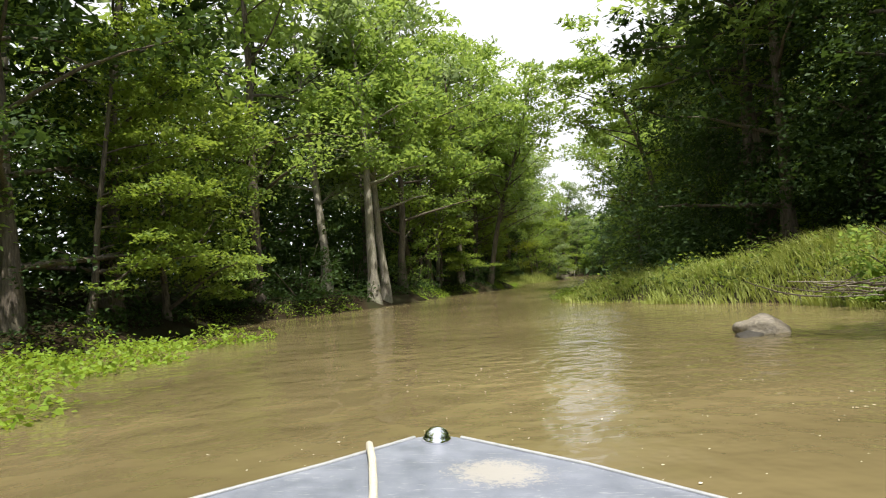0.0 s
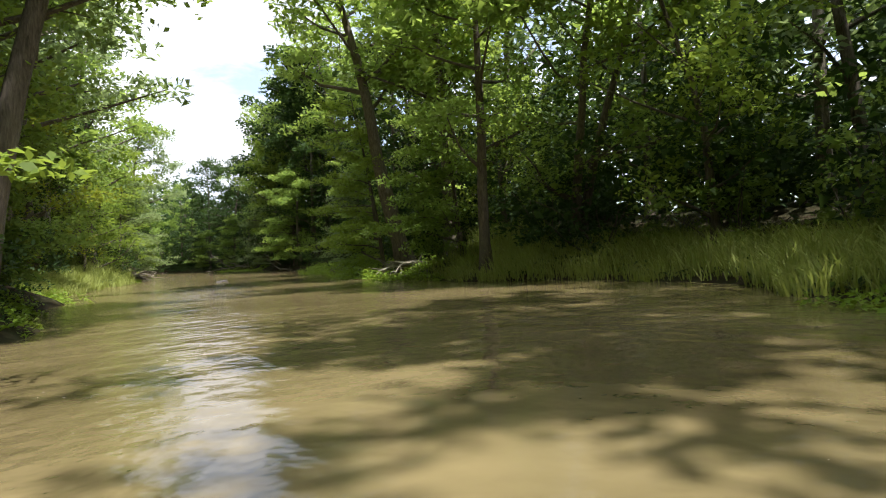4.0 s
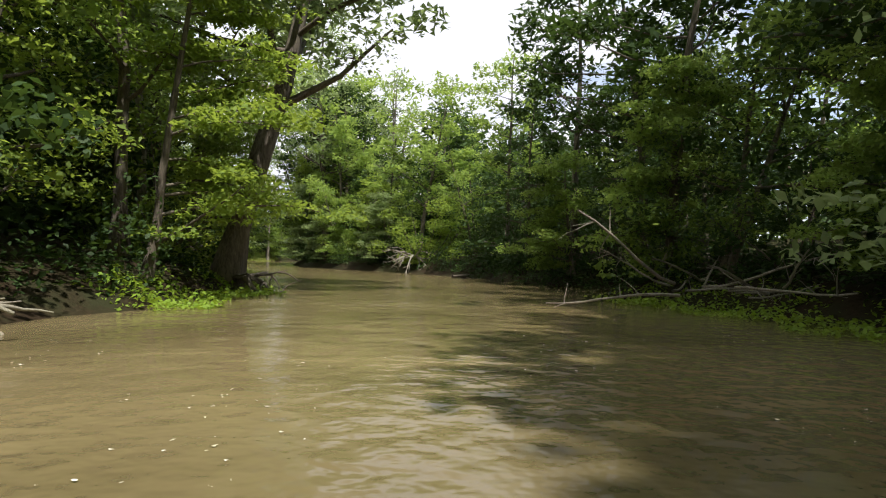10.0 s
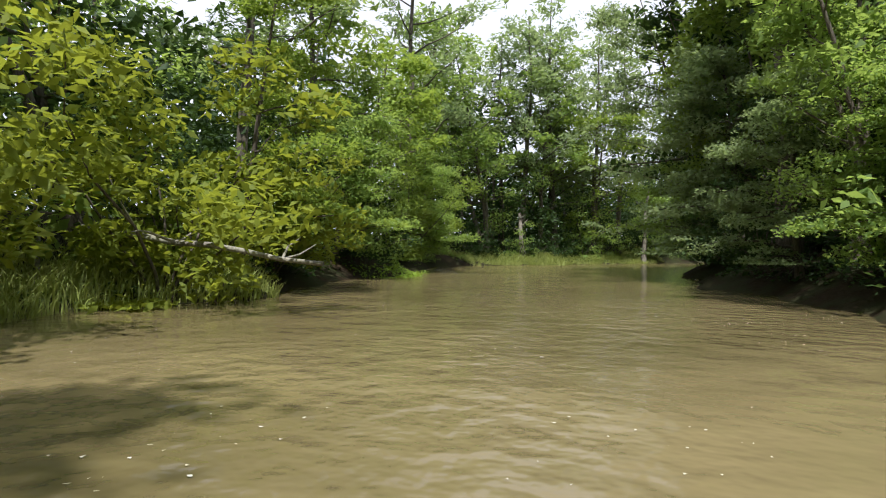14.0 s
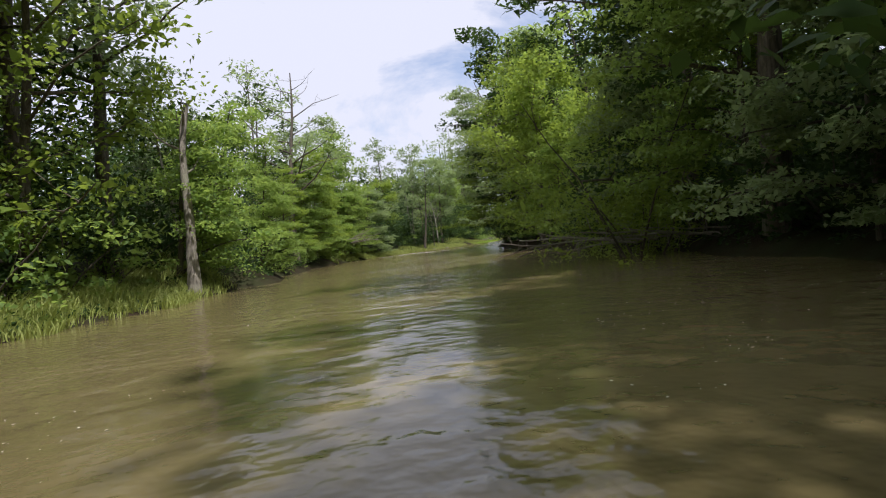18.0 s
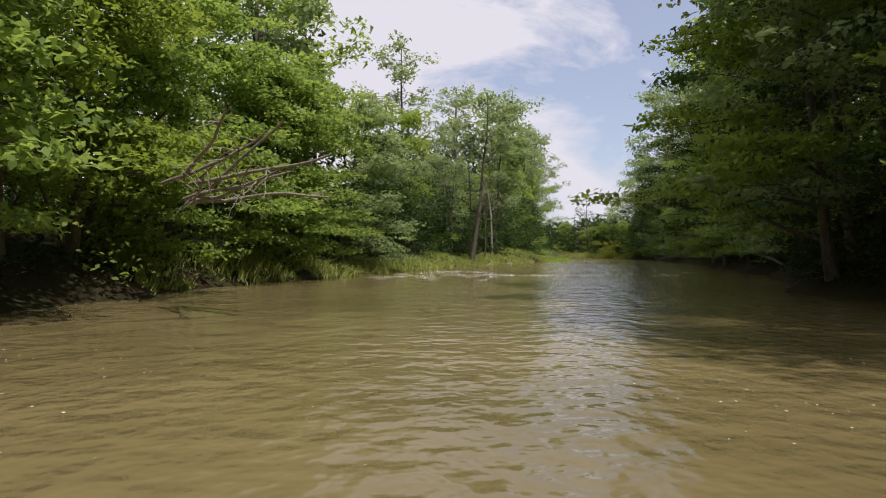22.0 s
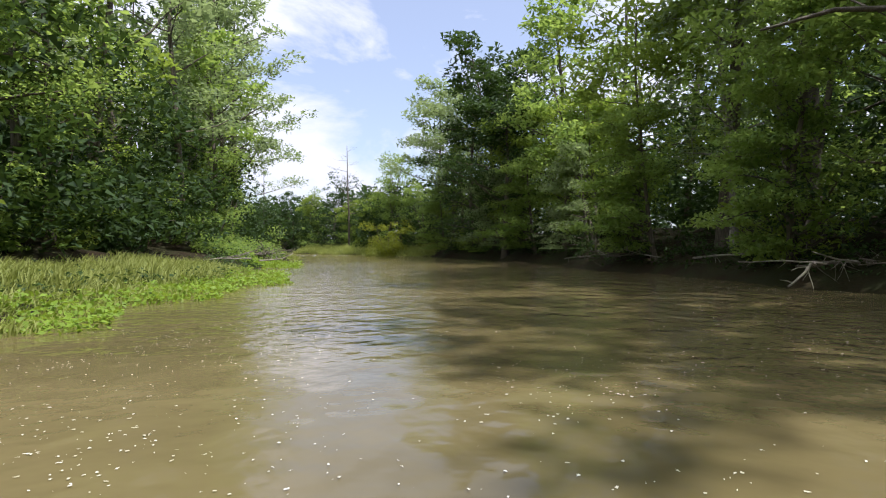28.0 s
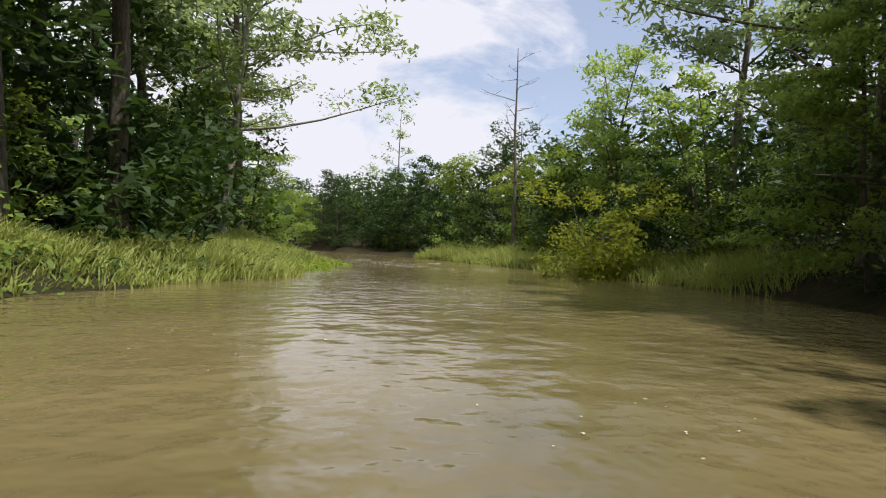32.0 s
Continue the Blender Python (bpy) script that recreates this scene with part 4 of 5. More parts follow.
lone("dead_tree", tree_meshes(85, 9, 1.4, 0.13, 8, 0, first=0.5, bark=BARK_PALE, bare=1.0), "bare white trunk at the edge of the grass", 42.0, 240.4)
lone("cottonwood_tree", tree_meshes(86, 15, 2.6, 0.18, 18, 95, 0.2, first=0.22, mat=LEAF_COTTON), "dense silvery poplar behind the grass", 44.6, 245.6)
lone("cottonwood_tree", tree_meshes(87, 15, 6.0, 0.28, 26, 55, 0.2, first=0.3, bare=0.55, lean=(-0.26, 0.16), mat=LEAF_COTTON), "old tree with bare grey limbs reaching over the creek", *spot(264, "right", 2.2)[:2])
lone("cottonwood_tree", tree_meshes(88, 17, 3.0, 0.2, 18, 85, 0.2, first=0.4, mat=LEAF_COTTON), "tall silvery cottonwood rising above the far bend", 89.0, 284.5)
lone("dead_tree", tree_meshes(89, 13, 1.8, 0.16, 14, 0, first=0.35, bark=BARK, bare=1.0), "tall bare dead tree by the far bend", *spot(322, "right", 3.0)[:2])
# this maple's leaves are coloured as if they stood in shade
lone("maple_tree", tree_meshes(90, 12, 3.6, 0.22, 20, 110, 0.2, first=0.12, mat=LEAF_SHADED), "round maple with painted shade over the bank", 77.5, 264.5)
lone("cottonwood_tree", tree_meshes(91, 16, 3.2, 0.30, 16, 75, 0.2, first=0.4, mat=LEAF_COTTON), "big grey trunk standing in the bank grass", 66.2, 287.6)
lone("cottonwood_tree", tree_meshes(92, 18, 6.5, 0.20, 26, 62, 0.2, first=0.3, bark=BARK_PALE, mat=LEAF_COTTON, lean=(0.16, 0.04)), "slender pale cottonwood spreading over the creek", 71.2, 293.5)
thin = np.random.default_rng(93)
TH = kind_of("dead_sapling", tree_meshes(94, 9, 1.3, 0.07, 9, 0, first=0.4, bare=1.0), "thin bare dead sapling among the trees", "tree", "bare saplings by the grass")
for s, b in ((244, 2.0), (246.5, 3.6), (249, 2.4), (251, 4.4), (254, 3.0), (258, 4.0), (262, 5.0), (266, 4.0)):
    x, y, _ = spot(s, "left", b)
    put(TH, x, y, thin.uniform(0, 360), thin.uniform(0.8, 1.3), 0.1)
lone("willow_bush", shrub_meshes(95, 4.4, 2.5, 5200, 0.22, LEAF_YELLOW, 0.42, 0.07), "yellow-green willow hanging low over the water", *spot(137.5, "left", 0.8)[:2], group=SHR, category="bush")
lone("willow_bush", shrub_meshes(105, 4.6, 2.6, 5200, 0.22, LEAF_YELLOW, 0.42, 0.06), "broad yellow-green willow over the bank grass", *spot(132.5, "left", 1.6)[:2], group=SHR, category="bush")
lone("willow_bush", shrub_meshes(96, 3.6, 2.0, 3600, 0.22, LEAF_YELLOW, 0.42, 0.09), "yellow-green willow branch dipping to the water", *spot(141.5, "left", 0.6)[:2], group=SHR, category="bush")
lone("willow_bush", shrub_meshes(97, 4.6, 2.0, 6000, 0.20, LEAF_WILLOW, 0.28, 0.05), "bright green feathery willow bush", *spot(152.5, "left", 1.0)[:2], group=SHR, category="bush")
lone("willow_bush", shrub_meshes(98, 4.8, 3.0, 9500, 0.13, LEAF_WILLOW, 0.3, 0.08), "grey-green fallen willow spreading over the water", 22.6, 171.6, 0, 1.25, group=SHR, category="bush")
lone("willow_bush", shrub_meshes(99, 4.2, 2.6, 7000, 0.13, LEAF_WILLOW, 0.3, 0.08), "grey-green fallen willow top above dead limbs", 25.2, 175.2, 0, 1.2, group=SHR, category="bush")
lone("bush", shrub_meshes(100, 4.6, 2.6, 6200, 0.17, LEAF_WILLOW, 0.5), "bright green bush above bleached roots", 26.9, 125.0, group=SHR, category="bush")
lone("bush", shrub_meshes(101, 4.8, 2.6, 5200, 0.20, LEAF_MAPLE, 0.6), "tall bright bush over the far bank", 28.6, 129.4, group=SHR, category="bush")
lone("box_elder", tree_meshes(102, 8, 3.2, 0.14, 16, 110, 0.19, first=0.08, mat=LEAF_WILLOW, droop=0.4), "sunlit yellow-green maple leaning over the water", *spot(19, "left", 1.0)[:2])
lone("box_elder", tree_meshes(103, 8, 3.0, 0.14, 16, 110, 0.19, first=0.08, mat=LEAF_WILLOW, droop=0.4), "sunlit yellow-green maple beside the grass", *spot(77, "left", 2.2)[:2])
lone("box_elder", tree_meshes(104, 12, 4.4, 0.16, 20, 110, 0.19, first=0.08, mat=LEAF_WILLOW, droop=0.4), "sunlit yellow-green maple on the shaded bank", *spot(198, "right", 0.2)[:2])


# boughs reach out over the steep banks, dark below and sunlit above
def bough_meshes(seed, high, reach, mat, leaf=0.155, limbs=18, per=165, low=0.1):
    """A slim leaning trunk whose limbs fan out on one side (+x) and bear flat drooping layers of leaves."""
    g = np.random.default_rng(seed)
    wood, spots = Build(), []
    path = bent(g, (0, 0, -0.4), (0.16, 0, 1), high, 0.05, 8)
    t = np.linspace(0, 1, 8)
    rad = 0.13 * (1 - 0.85 * t)
    rad[0] *= 1.5
    wood.tube(path, rad, 7, rough=0.08, rng=g)
    for i in range(limbs):
        u = low + (0.97 - low) * (i + g.uniform(0, 0.7)) / limbs
        at = np.array([np.interp(u, t, path[:, c]) for c in range(3)])
        ang = g.normal(0, 1.05)
        far_ = reach * (1.05 - 0.55 * u) * g.uniform(0.65, 1.1) * (0.6 + 0.4 * max(0.0, math.cos(ang)))
        limb = bent(g, at, (math.cos(ang), math.sin(ang), g.uniform(0.15, 0.6)), far_, 0.12, 6, -0.10)
        wood.tube(limb, np.linspace(max(0.02, np.interp(u, t, rad) * 0.45), 0.008, 6), 4)
        for k in range(2, 6):
            for _ in range(2):
                c = limb[k] + g.normal(0, 0.38, 3) * (1, 1, 0.35)
                spots.append((c, g.uniform(0.45, 0.85)))
    pts = np.concatenate([spray(g, c, r, max(8, int(per * r * r)), 0.26) for c, r in spots])
    heart = np.concatenate([spray(g, c, r * 0.6, 6, 0.25) for c, r in spots])
    size = np.concatenate([np.full(len(pts), leaf), np.full(len(heart), 0.26)])
    pts = np.concatenate([pts, heart])
    pts[:, 2] = np.maximum(pts[:, 2], 0.35)
    return wood.mesh("trunk", BARK), leaf_mesh(g, pts, size, mat, 0.55, 0.3, up=1.3)


OVER = "trees leaning over the water"
O1 = kind_of("box_elder", bough_meshes(120, 8.5, 3.6, LEAF_MAPLE), "sunlit green box elder leaning out over the water", "tree", OVER)
O2 = kind_of("box_elder", bough_meshes(121, 6.5, 3.2, LEAF_MAPLE, 0.145), "low green box elder drooping to the water", "tree", OVER)
O3 = kind_of("box_elder", bough_meshes(122, 10.5, 4.0, LEAF_WILLOW, 0.15), "light green box elder arching over the water", "tree", OVER)
O4 = kind_of("box_elder", bough_meshes(123, 7.5, 3.4, LEAF_COTTON, 0.14), "grey-green tree leaning over the shaded water", "tree", OVER)
# shade is painted into the leaves of this reaching elm
O5 = kind_of("elm_tree", bough_meshes(125, 13.5, 5.0, LEAF_SHADED, 0.165, 26, 105), "elm with painted shade reaching its boughs over the water", "tree", OVER)
O6 = kind_of("elm_tree", bough_meshes(126, 13, 5.2, LEAF_COTTON, 0.165, 26, 105), "tall grey-green elm reaching far over the water", "tree", OVER)
og = np.random.default_rng(124)
for side in ("left", "right"):
    s = -6.0
    while s < 330:
        s += og.uniform(4.5, 7.5)
        grassy = float(shelf_at(np.array([s]), np.array([side == "right"]))[0]) > 0.3
        if grassy or side == "right" and (6 < s < 26 or 53 < s < 80) or side == "right" and 117 < s < 131 or side == "left" and (284 < s < 293 or 27 < s < 33) or float(shore(s, side)) < 4.4:
            continue
        x, y, out = spot(s, side, og.uniform(0.7, 1.7))
        k = [O1, O2, O3, O4][og.choice(4, p=[0.4, 0.25, 0.2, 0.15] if side == "left" else [0.35, 0.2, 0.1, 0.35])]
        put(k, x, y, math.degrees(math.atan2(-out[1], -out[0])) + og.uniform(-35, 35), og.uniform(0.8, 1.1) * min(1.0, 0.25 + 0.75 * tall_at(s, side)), 0.1)


for k, s, back_, turn, size in ((O2, 96.6, 2.4, 10, 0.8), (O3, 100.0, 4.6, -15, 0.75), (O1, 127.0, 5.0, 10, 1.1), (O3, 130.5, 3.6, -15, 1.1), (O1, 208.5, 1.6, 10, 0.95), (O3, 212.5, 1.7, -20, 0.85), (O1, 216.0, 2.0, 15, 0.9), (O2, 219.0, 2.2, -10, 1.0),
                                (O1, 222.0, 2.4, 5, 0.9), (O4, 226.0, 2.2, 0, 1.0)):
    x, y, out = spot(s, "left", back_)
    put(k, x, y, math.degrees(math.atan2(-out[1], -out[0])) + turn, size, 0.1)
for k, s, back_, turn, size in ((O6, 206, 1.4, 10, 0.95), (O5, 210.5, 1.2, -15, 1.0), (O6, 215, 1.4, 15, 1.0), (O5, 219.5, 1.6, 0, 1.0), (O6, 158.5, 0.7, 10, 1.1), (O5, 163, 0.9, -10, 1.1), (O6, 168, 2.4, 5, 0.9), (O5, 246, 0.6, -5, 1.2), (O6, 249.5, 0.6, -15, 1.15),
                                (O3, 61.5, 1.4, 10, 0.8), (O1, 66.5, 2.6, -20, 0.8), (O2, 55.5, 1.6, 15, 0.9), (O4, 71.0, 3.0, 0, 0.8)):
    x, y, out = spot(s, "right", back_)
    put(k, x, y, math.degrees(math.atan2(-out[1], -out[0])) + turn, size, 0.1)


# ---------------------------------------------------------------- dead wood
def log_mesh(seed, length, r, stubs=3, mat=None):
    g = np.random.default_rng(seed)
    b = Build()
    p = bent(g, (0, 0, 0), (1, 0, 0.02), length, 0.07, 8)
    b.tube(p, r * np.linspace(1, 0.45, 8), 8, rough=0.1, rng=g)
    for i in range(stubs):
        at = p[g.integers(2, 7)]
        st = bent(g, at, (g.uniform(-0.2, 0.8), g.uniform(-1, 1), g.uniform(0.1, 1)), g.uniform(0.3, 0.9) * length * 0.3, 0.15, 5)
        b.tube(st, np.linspace(r * 0.4, r * 0.08, 5), 5)
    return b.mesh("log", mat or DRIFT)


def deadwood(name, label, x, y, z, turn, mesh, tilt=0.0):
    ob = new(name, mesh)
    ob.matrix_basis = pose(x, y, z, 0, tilt, turn)
    return tagged(ob, label, "driftwood", "dead wood along the banks")


def stick_pile(label, x, y, z, n, length, spread_, seed, up=0.3, turn=None, mats=(None,)):
    """Crossed dead branches, each a part."""
    g = np.random.default_rng(seed)
    e = new("driftwood_pile")
    tagged(e, label, "driftwood", "dead wood along the banks")
    e.matrix_basis = pose(x, y, z)
    shapes = [log_mesh(seed * 7 + k, length, length * 0.013, 4 + k, mats[k % len(mats)]) for k in range(3)]
    for i in range(n):
        o = under(new("branch", shapes[i % 3]), e)
        a = turn + g.normal(0, 25) if turn is not None else g.uniform(0, 360)
        o.matrix_basis = pose(g.normal(0, spread_), g.normal(0, spread_), g.uniform(0, 0.35) * up * 2, g.uniform(0, 360), -g.uniform(0, 40) * up, a) @ Matrix.Scale(g.uniform(0.5, 1.1), 4)
    return e


def root_fan(label, x, y, z, n, length, seed, towards, mat=None):
    """Roots that spill down from a stump towards the water."""
    g = np.random.default_rng(seed)
    e = new("root_mass")
    tagged(e, label, "tree roots", "dead wood along the banks")
    e.matrix_basis = pose(x, y, z)
    for i in range(n):
        a = math.atan2(towards[1], towards[0]) + g.uniform(-1.2, 1.2)
        b = Build()
        p = bent(g, (g.normal(0, 0.15), g.normal(0, 0.15), 0), (math.cos(a), math.sin(a), g.uniform(-0.15, 0.25)), length * g.uniform(0.6, 1.1), 0.22, 7, -0.12)
        b.tube(p, np.linspace(0.07, 0.015, 7) * g.uniform(0.7, 1.4), 6)
        for k in (3, 5):
            q = bent(g, p[k], g.normal(0, 1, 3) * (1, 1, 0.5) + (math.cos(a), math.sin(a), -0.4), length * 0.45, 0.25, 5)
            b.tube(q, np.linspace(0.03, 0.008, 5), 5)
        under(new("root", b.mesh("root", mat or DRIFT)), e)
    return e


def snag(label, x, y, high, r, seed, lean=(0, 0), mat=None):
    """A broken trunk with a flared, split foot."""
    g = np.random.default_rng(seed)
    b = Build()
    p = bent(g, (0, 0, -0.3), (lean[0], lean[1], 1), high, 0.05, 9)
    t = np.linspace(0, 1, 9)
    b.tube(p, r * (1 - 0.45 * t + 0.8 * np.exp(-t * 9)), 10, rough=0.16, rng=g)
    for i in range(3):
        st = bent(g, p[5 + i], (g.normal(), g.normal(), 0.6), high * 0.2, 0.2, 4)
        b.tube(st, np.linspace(r * 0.35, 0.01, 4), 5)
    ob = new("dead_stump", b.mesh("dead_stump", mat or DRIFT))
    ob.matrix_basis = pose(x, y, ground_z(x, y) - 0.05)
    return tagged(ob, label, "tree stump", "dead wood along the banks")


snag("bleached broken snag at the edge of the grass", 3.6, 166.2, 4.0, 0.21, 401, (-0.06, 0.05))
snag("tall pale dead trunk standing in the bank grass", 10.4, 178.9, 6.8, 0.17, 405, (0.02, 0.0))
snag("pale leaning dead trunk with roots in the water", 14.7, 82.6, 3.0, 0.17, 402, (0.16, 0.05))
snag("short grey stump in the bank grass", 17.1, 94.3, 1.5, 0.20, 403)
snag("pale slim stump on the sunny bank", 15.9, 94.7, 3.0, 0.08, 404, (0.03, 0))
root_fan("tangled bleached roots below a dead trunk", 14.9, 82.4, 0.45, 18, 1.9, 411, (0.8, -0.5))
root_fan("bleached roots spilling down to the water", 26.2, 124.7, 1.1, 15, 2.1, 412, (-0.9, -0.5))
root_fan("exposed roots below two thick trunks", 17.9, 54.6, 0.55, 12, 1.7, 413, (-0.8, -0.5))
root_fan("exposed roots at the foot of a leaning cottonwood", 19.2, 102.7, 0.4, 8, 1.5, 414, (0.9, -0.2), BARK)
root_fan("pale roots of a grey stump", 17.3, 94.2, 0.45, 8, 1.2, 415, (0.8, -0.3))
stick_pile("tangle of dead brush and branches on the bank", 7.6, 10.4, 0.3, 30, 1.5, 0.6, 421, 0.25, mats=(BARK, BARK, DRIFT))
stick_pile("dead twigs sticking out of the water", 17.6, 60.0, 0.1, 7, 0.8, 0.3, 422, 0.5, mats=(BARK, DRIFT))
stick_pile("heap of bleached dead branches over the weeds", 29.2, 97.6, 0.3, 16, 2.6, 0.8, 423, 0.4)
stick_pile("broken dead limbs under the fallen willow", 23.2, 170.6, 0.4, 12, 3.2, 0.8, 424, 0.3, 150)
stick_pile("dead limbs lying in the water under a dark bank", 26.0, 178.5, 0.25, 8, 3.8, 1.2, 425, 0.2, 160, mats=(BARK, DRIFT))
stick_pile("whitened dead tree top caught in the bushes", 21.3, 203.8, 1.5, 9, 2.6, 0.15, 426, 0.7, -60)
stick_pile("drift pile of logs and brown branches on the bank", 65.0, 242.2, 0.5, 16, 3.0, 1.0, 427, 0.25, mats=(DRIFT, BARK, DRIFT))
stick_pile("low pile of driftwood along the shaded bank", 69.5, 250.5, 0.5, 12, 3.0, 1.0, 428, 0.2, mats=(DRIFT, BARK))
stick_pile("few dead sticks among the green weeds", 60.0, 264.6, 0.3, 9, 2.4, 0.8, 429, 0.25)
stick_pile("stacked grey drift logs behind the weed mat", *spot(288.5, "left", 0.7)[:2], 0.45, 36, 2.4, 0.65, 430, 0.16, 50, (BARK, DRIFT, BARK))
stick_pile("grey twigs beside the weed mat", -8.7, 8.6, 0.35, 10, 1.0, 0.4, 431, 0.3)
(ax, ay), (bx, by) = (26.3, 82.7), (27.0, 77.4)
deadwood("fallen_log", "long dark log lying along the shaded waterline", ax, ay, 0.14, math.degrees(math.atan2(by - ay, bx - ax)), log_mesh(442, 4.6, 0.085, 4, BARK), -1)
deadwood("fallen_branch", "bleached crooked branch rising from a dark log", ax, ay, 0.2, math.degrees(math.atan2(ay - by, ax - bx)) + 20, log_mesh(449, 1.7, 0.04, 3), -24)
deadwood("fallen_branch", "curved bleached branch lying over the weeds", 26.3, 82.5, 0.55, 158, log_mesh(441, 1.6, 0.028, 2), -34)
deadwood("fallen_log", "grey log floating along the dark waterline", 27.3, 117.0, 0.06, 38, log_mesh(443, 4.4, 0.07, 2, BARK), -1)
deadwood("fallen_log", "bleached log with a root end at the grass", 15.6, 107.6, 0.35, -40, log_mesh(444, 3.0, 0.09, 2), 6)
deadwood("fallen_branch", "white branch lying on the dark bank", 45.4, 215.2, 0.5, 60, log_mesh(445, 4.5, 0.07, 3), -6)
deadwood("fallen_branch", "thin white pole leaning on the willow", 8.3, 128.6, 0.25, 150, log_mesh(446, 2.6, 0.045, 1), -62)
deadwood("fallen_branch", "low bare willow limb stretching over the water", 8.6, 129.2, 1.3, 10, log_mesh(447, 5.0, 0.07, 5, BARK_PALE), 8)


# ---------------------------------------------------------------- rocks
def rock_material(name="river_rock", tone=1.0, rough=0.75):
    m, nt, bsdf = material(name)
    v = coords(nt)
    f1, f2 = noise_tex(nt, v, 6, 6, 0.65), noise_tex(nt, v, 1.6, 3)
    col = mix_rgb(nt, curve(nt, f1, 0.3, 0.7), [c * tone for c in (0.12, 0.105, 0.08)], [c * tone for c in (0.34, 0.30, 0.24)])
    nt.links.new(mix_rgb(nt, curve(nt, f2, 0.4, 0.7, 0, 0.7), col, [c * tone for c in (0.16, 0.135, 0.09)]), bsdf.inputs["Base Color"])
    bsdf.inputs["Roughness"].default_value = rough
    bump(nt, bsdf, f1, 0.8, 0.04)
    return m


ROCK, WET = rock_material(), rock_material("wet_rock", 0.2, 0.55)


def rock(label, x, y, z, sx, sy, sz, turn, seed, mat=None):
    bm = bmesh.new()
    bmesh.ops.create_icosphere(bm, subdivisions=4, radius=1)
    for v in bm.verts:
        n = noise.noise(v.co * 1.3 + Vector((seed, 0, 0))) * 0.28 + noise.noise(v.co * 4 + Vector((0, seed, 0))) * 0.07
        v.co *= 1 + n
        v.co.z = max(v.co.z, -0.6)
    for f in bm.faces:
        f.smooth = True
    me = bpy.data.meshes.new("rock")
    bm.to_mesh(me)
    bm.free()
    me.materials.append(mat or ROCK)
    ob = new("rock", me)
    ob.matrix_basis = pose(x, y, z, 0, 0, turn) @ Matrix.Diagonal((sx, sy, sz, 1))
    return tagged(ob, label, "rock", "rocks in the creek")


rock("rounded tan boulder just above the water", 4.35, 8.6, -0.01, 0.36, 0.32, 0.25, 10, 3)
rock("low wet stone beside the boulder", 3.98, 8.25, -0.05, 0.24, 0.18, 0.11, 35, 4, WET)
rock("dark wet boulder almost under the water", 14.6, 66.0, -0.06, 0.52, 0.24, 0.15, 30, 5, WET)
rock("small dark stone in the shallows", 41.5, 235.8, 0.02, 0.22, 0.14, 0.10, 20, 7)
rock("small dark stone at the grassy bank", 38.4, 232.6, 0.04, 0.28, 0.18, 0.13, 70, 8)
rock("low pale stone at the waterline", -3.2, 34.4, 0.05, 0.30, 0.2, 0.12, 30, 9)
rock("flat pale stone at the waterline", -3.0, 35.6, 0.04, 0.35, 0.2, 0.10, 80, 10)

# ---------------------------------------------------------------- flecks on the water
m, nt, bsdf = material("pale_petal")
geo = nt.nodes.new("ShaderNodeNewGeometry")
nt.links.new(mix_rgb(nt, geo.outputs["Random Per Island"], (0.50, 0.45, 0.30), (0.85, 0.82, 0.72)), bsdf.inputs["Base Color"])
bsdf.inputs["Roughness"].default_value = 0.6
PETAL = m


def fleck_field(name, label, category, groups, seed, mat, long_=1.0):
    """Small ragged flakes that float in drifts: groups of (s0, s1, from, to, how many, size); from and to count across the river, -1 left to 1 right."""
    g = np.random.default_rng(seed)
    vs, fs = [], []
    for s0, s1, a, b, n, size in groups:
        k = max(3, n // 14)
        cs, ca = g.uniform(s0, s1, k), g.uniform(a, b, k)
        pick = g.integers(0, k, n)
        s, u = cs[pick] + g.normal(0, 0.55, n) * g.uniform(0.2, 1, n), np.clip(ca[pick] + g.normal(0, 0.05, n), -0.97, 0.97)
        for si, ui in zip(s, u):
            side = "right" if ui > 0 else "left"
            x0, y0 = np.interp(si, LINE_S, LINE[:, 0]), np.interp(si, LINE_S, LINE[:, 1])
            tx, ty = np.interp(si, LINE_S, TANG[:, 0]), np.interp(si, LINE_S, TANG[:, 1])
            o = ui * float(shore(si, side))
            r = size * g.uniform(0.3, 1.0) * 1.3
            ang = np.sort(g.uniform(0, 2 * math.pi, 6))
            rr = r * g.uniform(0.35, 1.25, 6)
            c = (x0 + ty * o, y0 - tx * o)
            way = math.atan2(ty, tx) + g.normal(0, 0.35) if long_ > 1 else g.uniform(0, 6.3)
            px, py = np.cos(ang) * rr * long_ * g.uniform(0.7, 1.3), np.sin(ang) * rr * g.uniform(0.5, 1.0)
            px, py = px * math.cos(way) - py * math.sin(way), px * math.sin(way) + py * math.cos(way)
            base = len(vs)
            vs += [(c[0] + a_, c[1] + b_, 0.006 + 0.00001 * (len(fs) % 300)) for a_, b_ in zip(px, py)]
            fs.append(tuple(range(base, base + 6)))
    me = bpy.data.meshes.new(name)
    me.from_pydata(vs, [], fs)
    me.materials.append(mat)
    return tagged(new(name, me), label, category, kind="stuff")


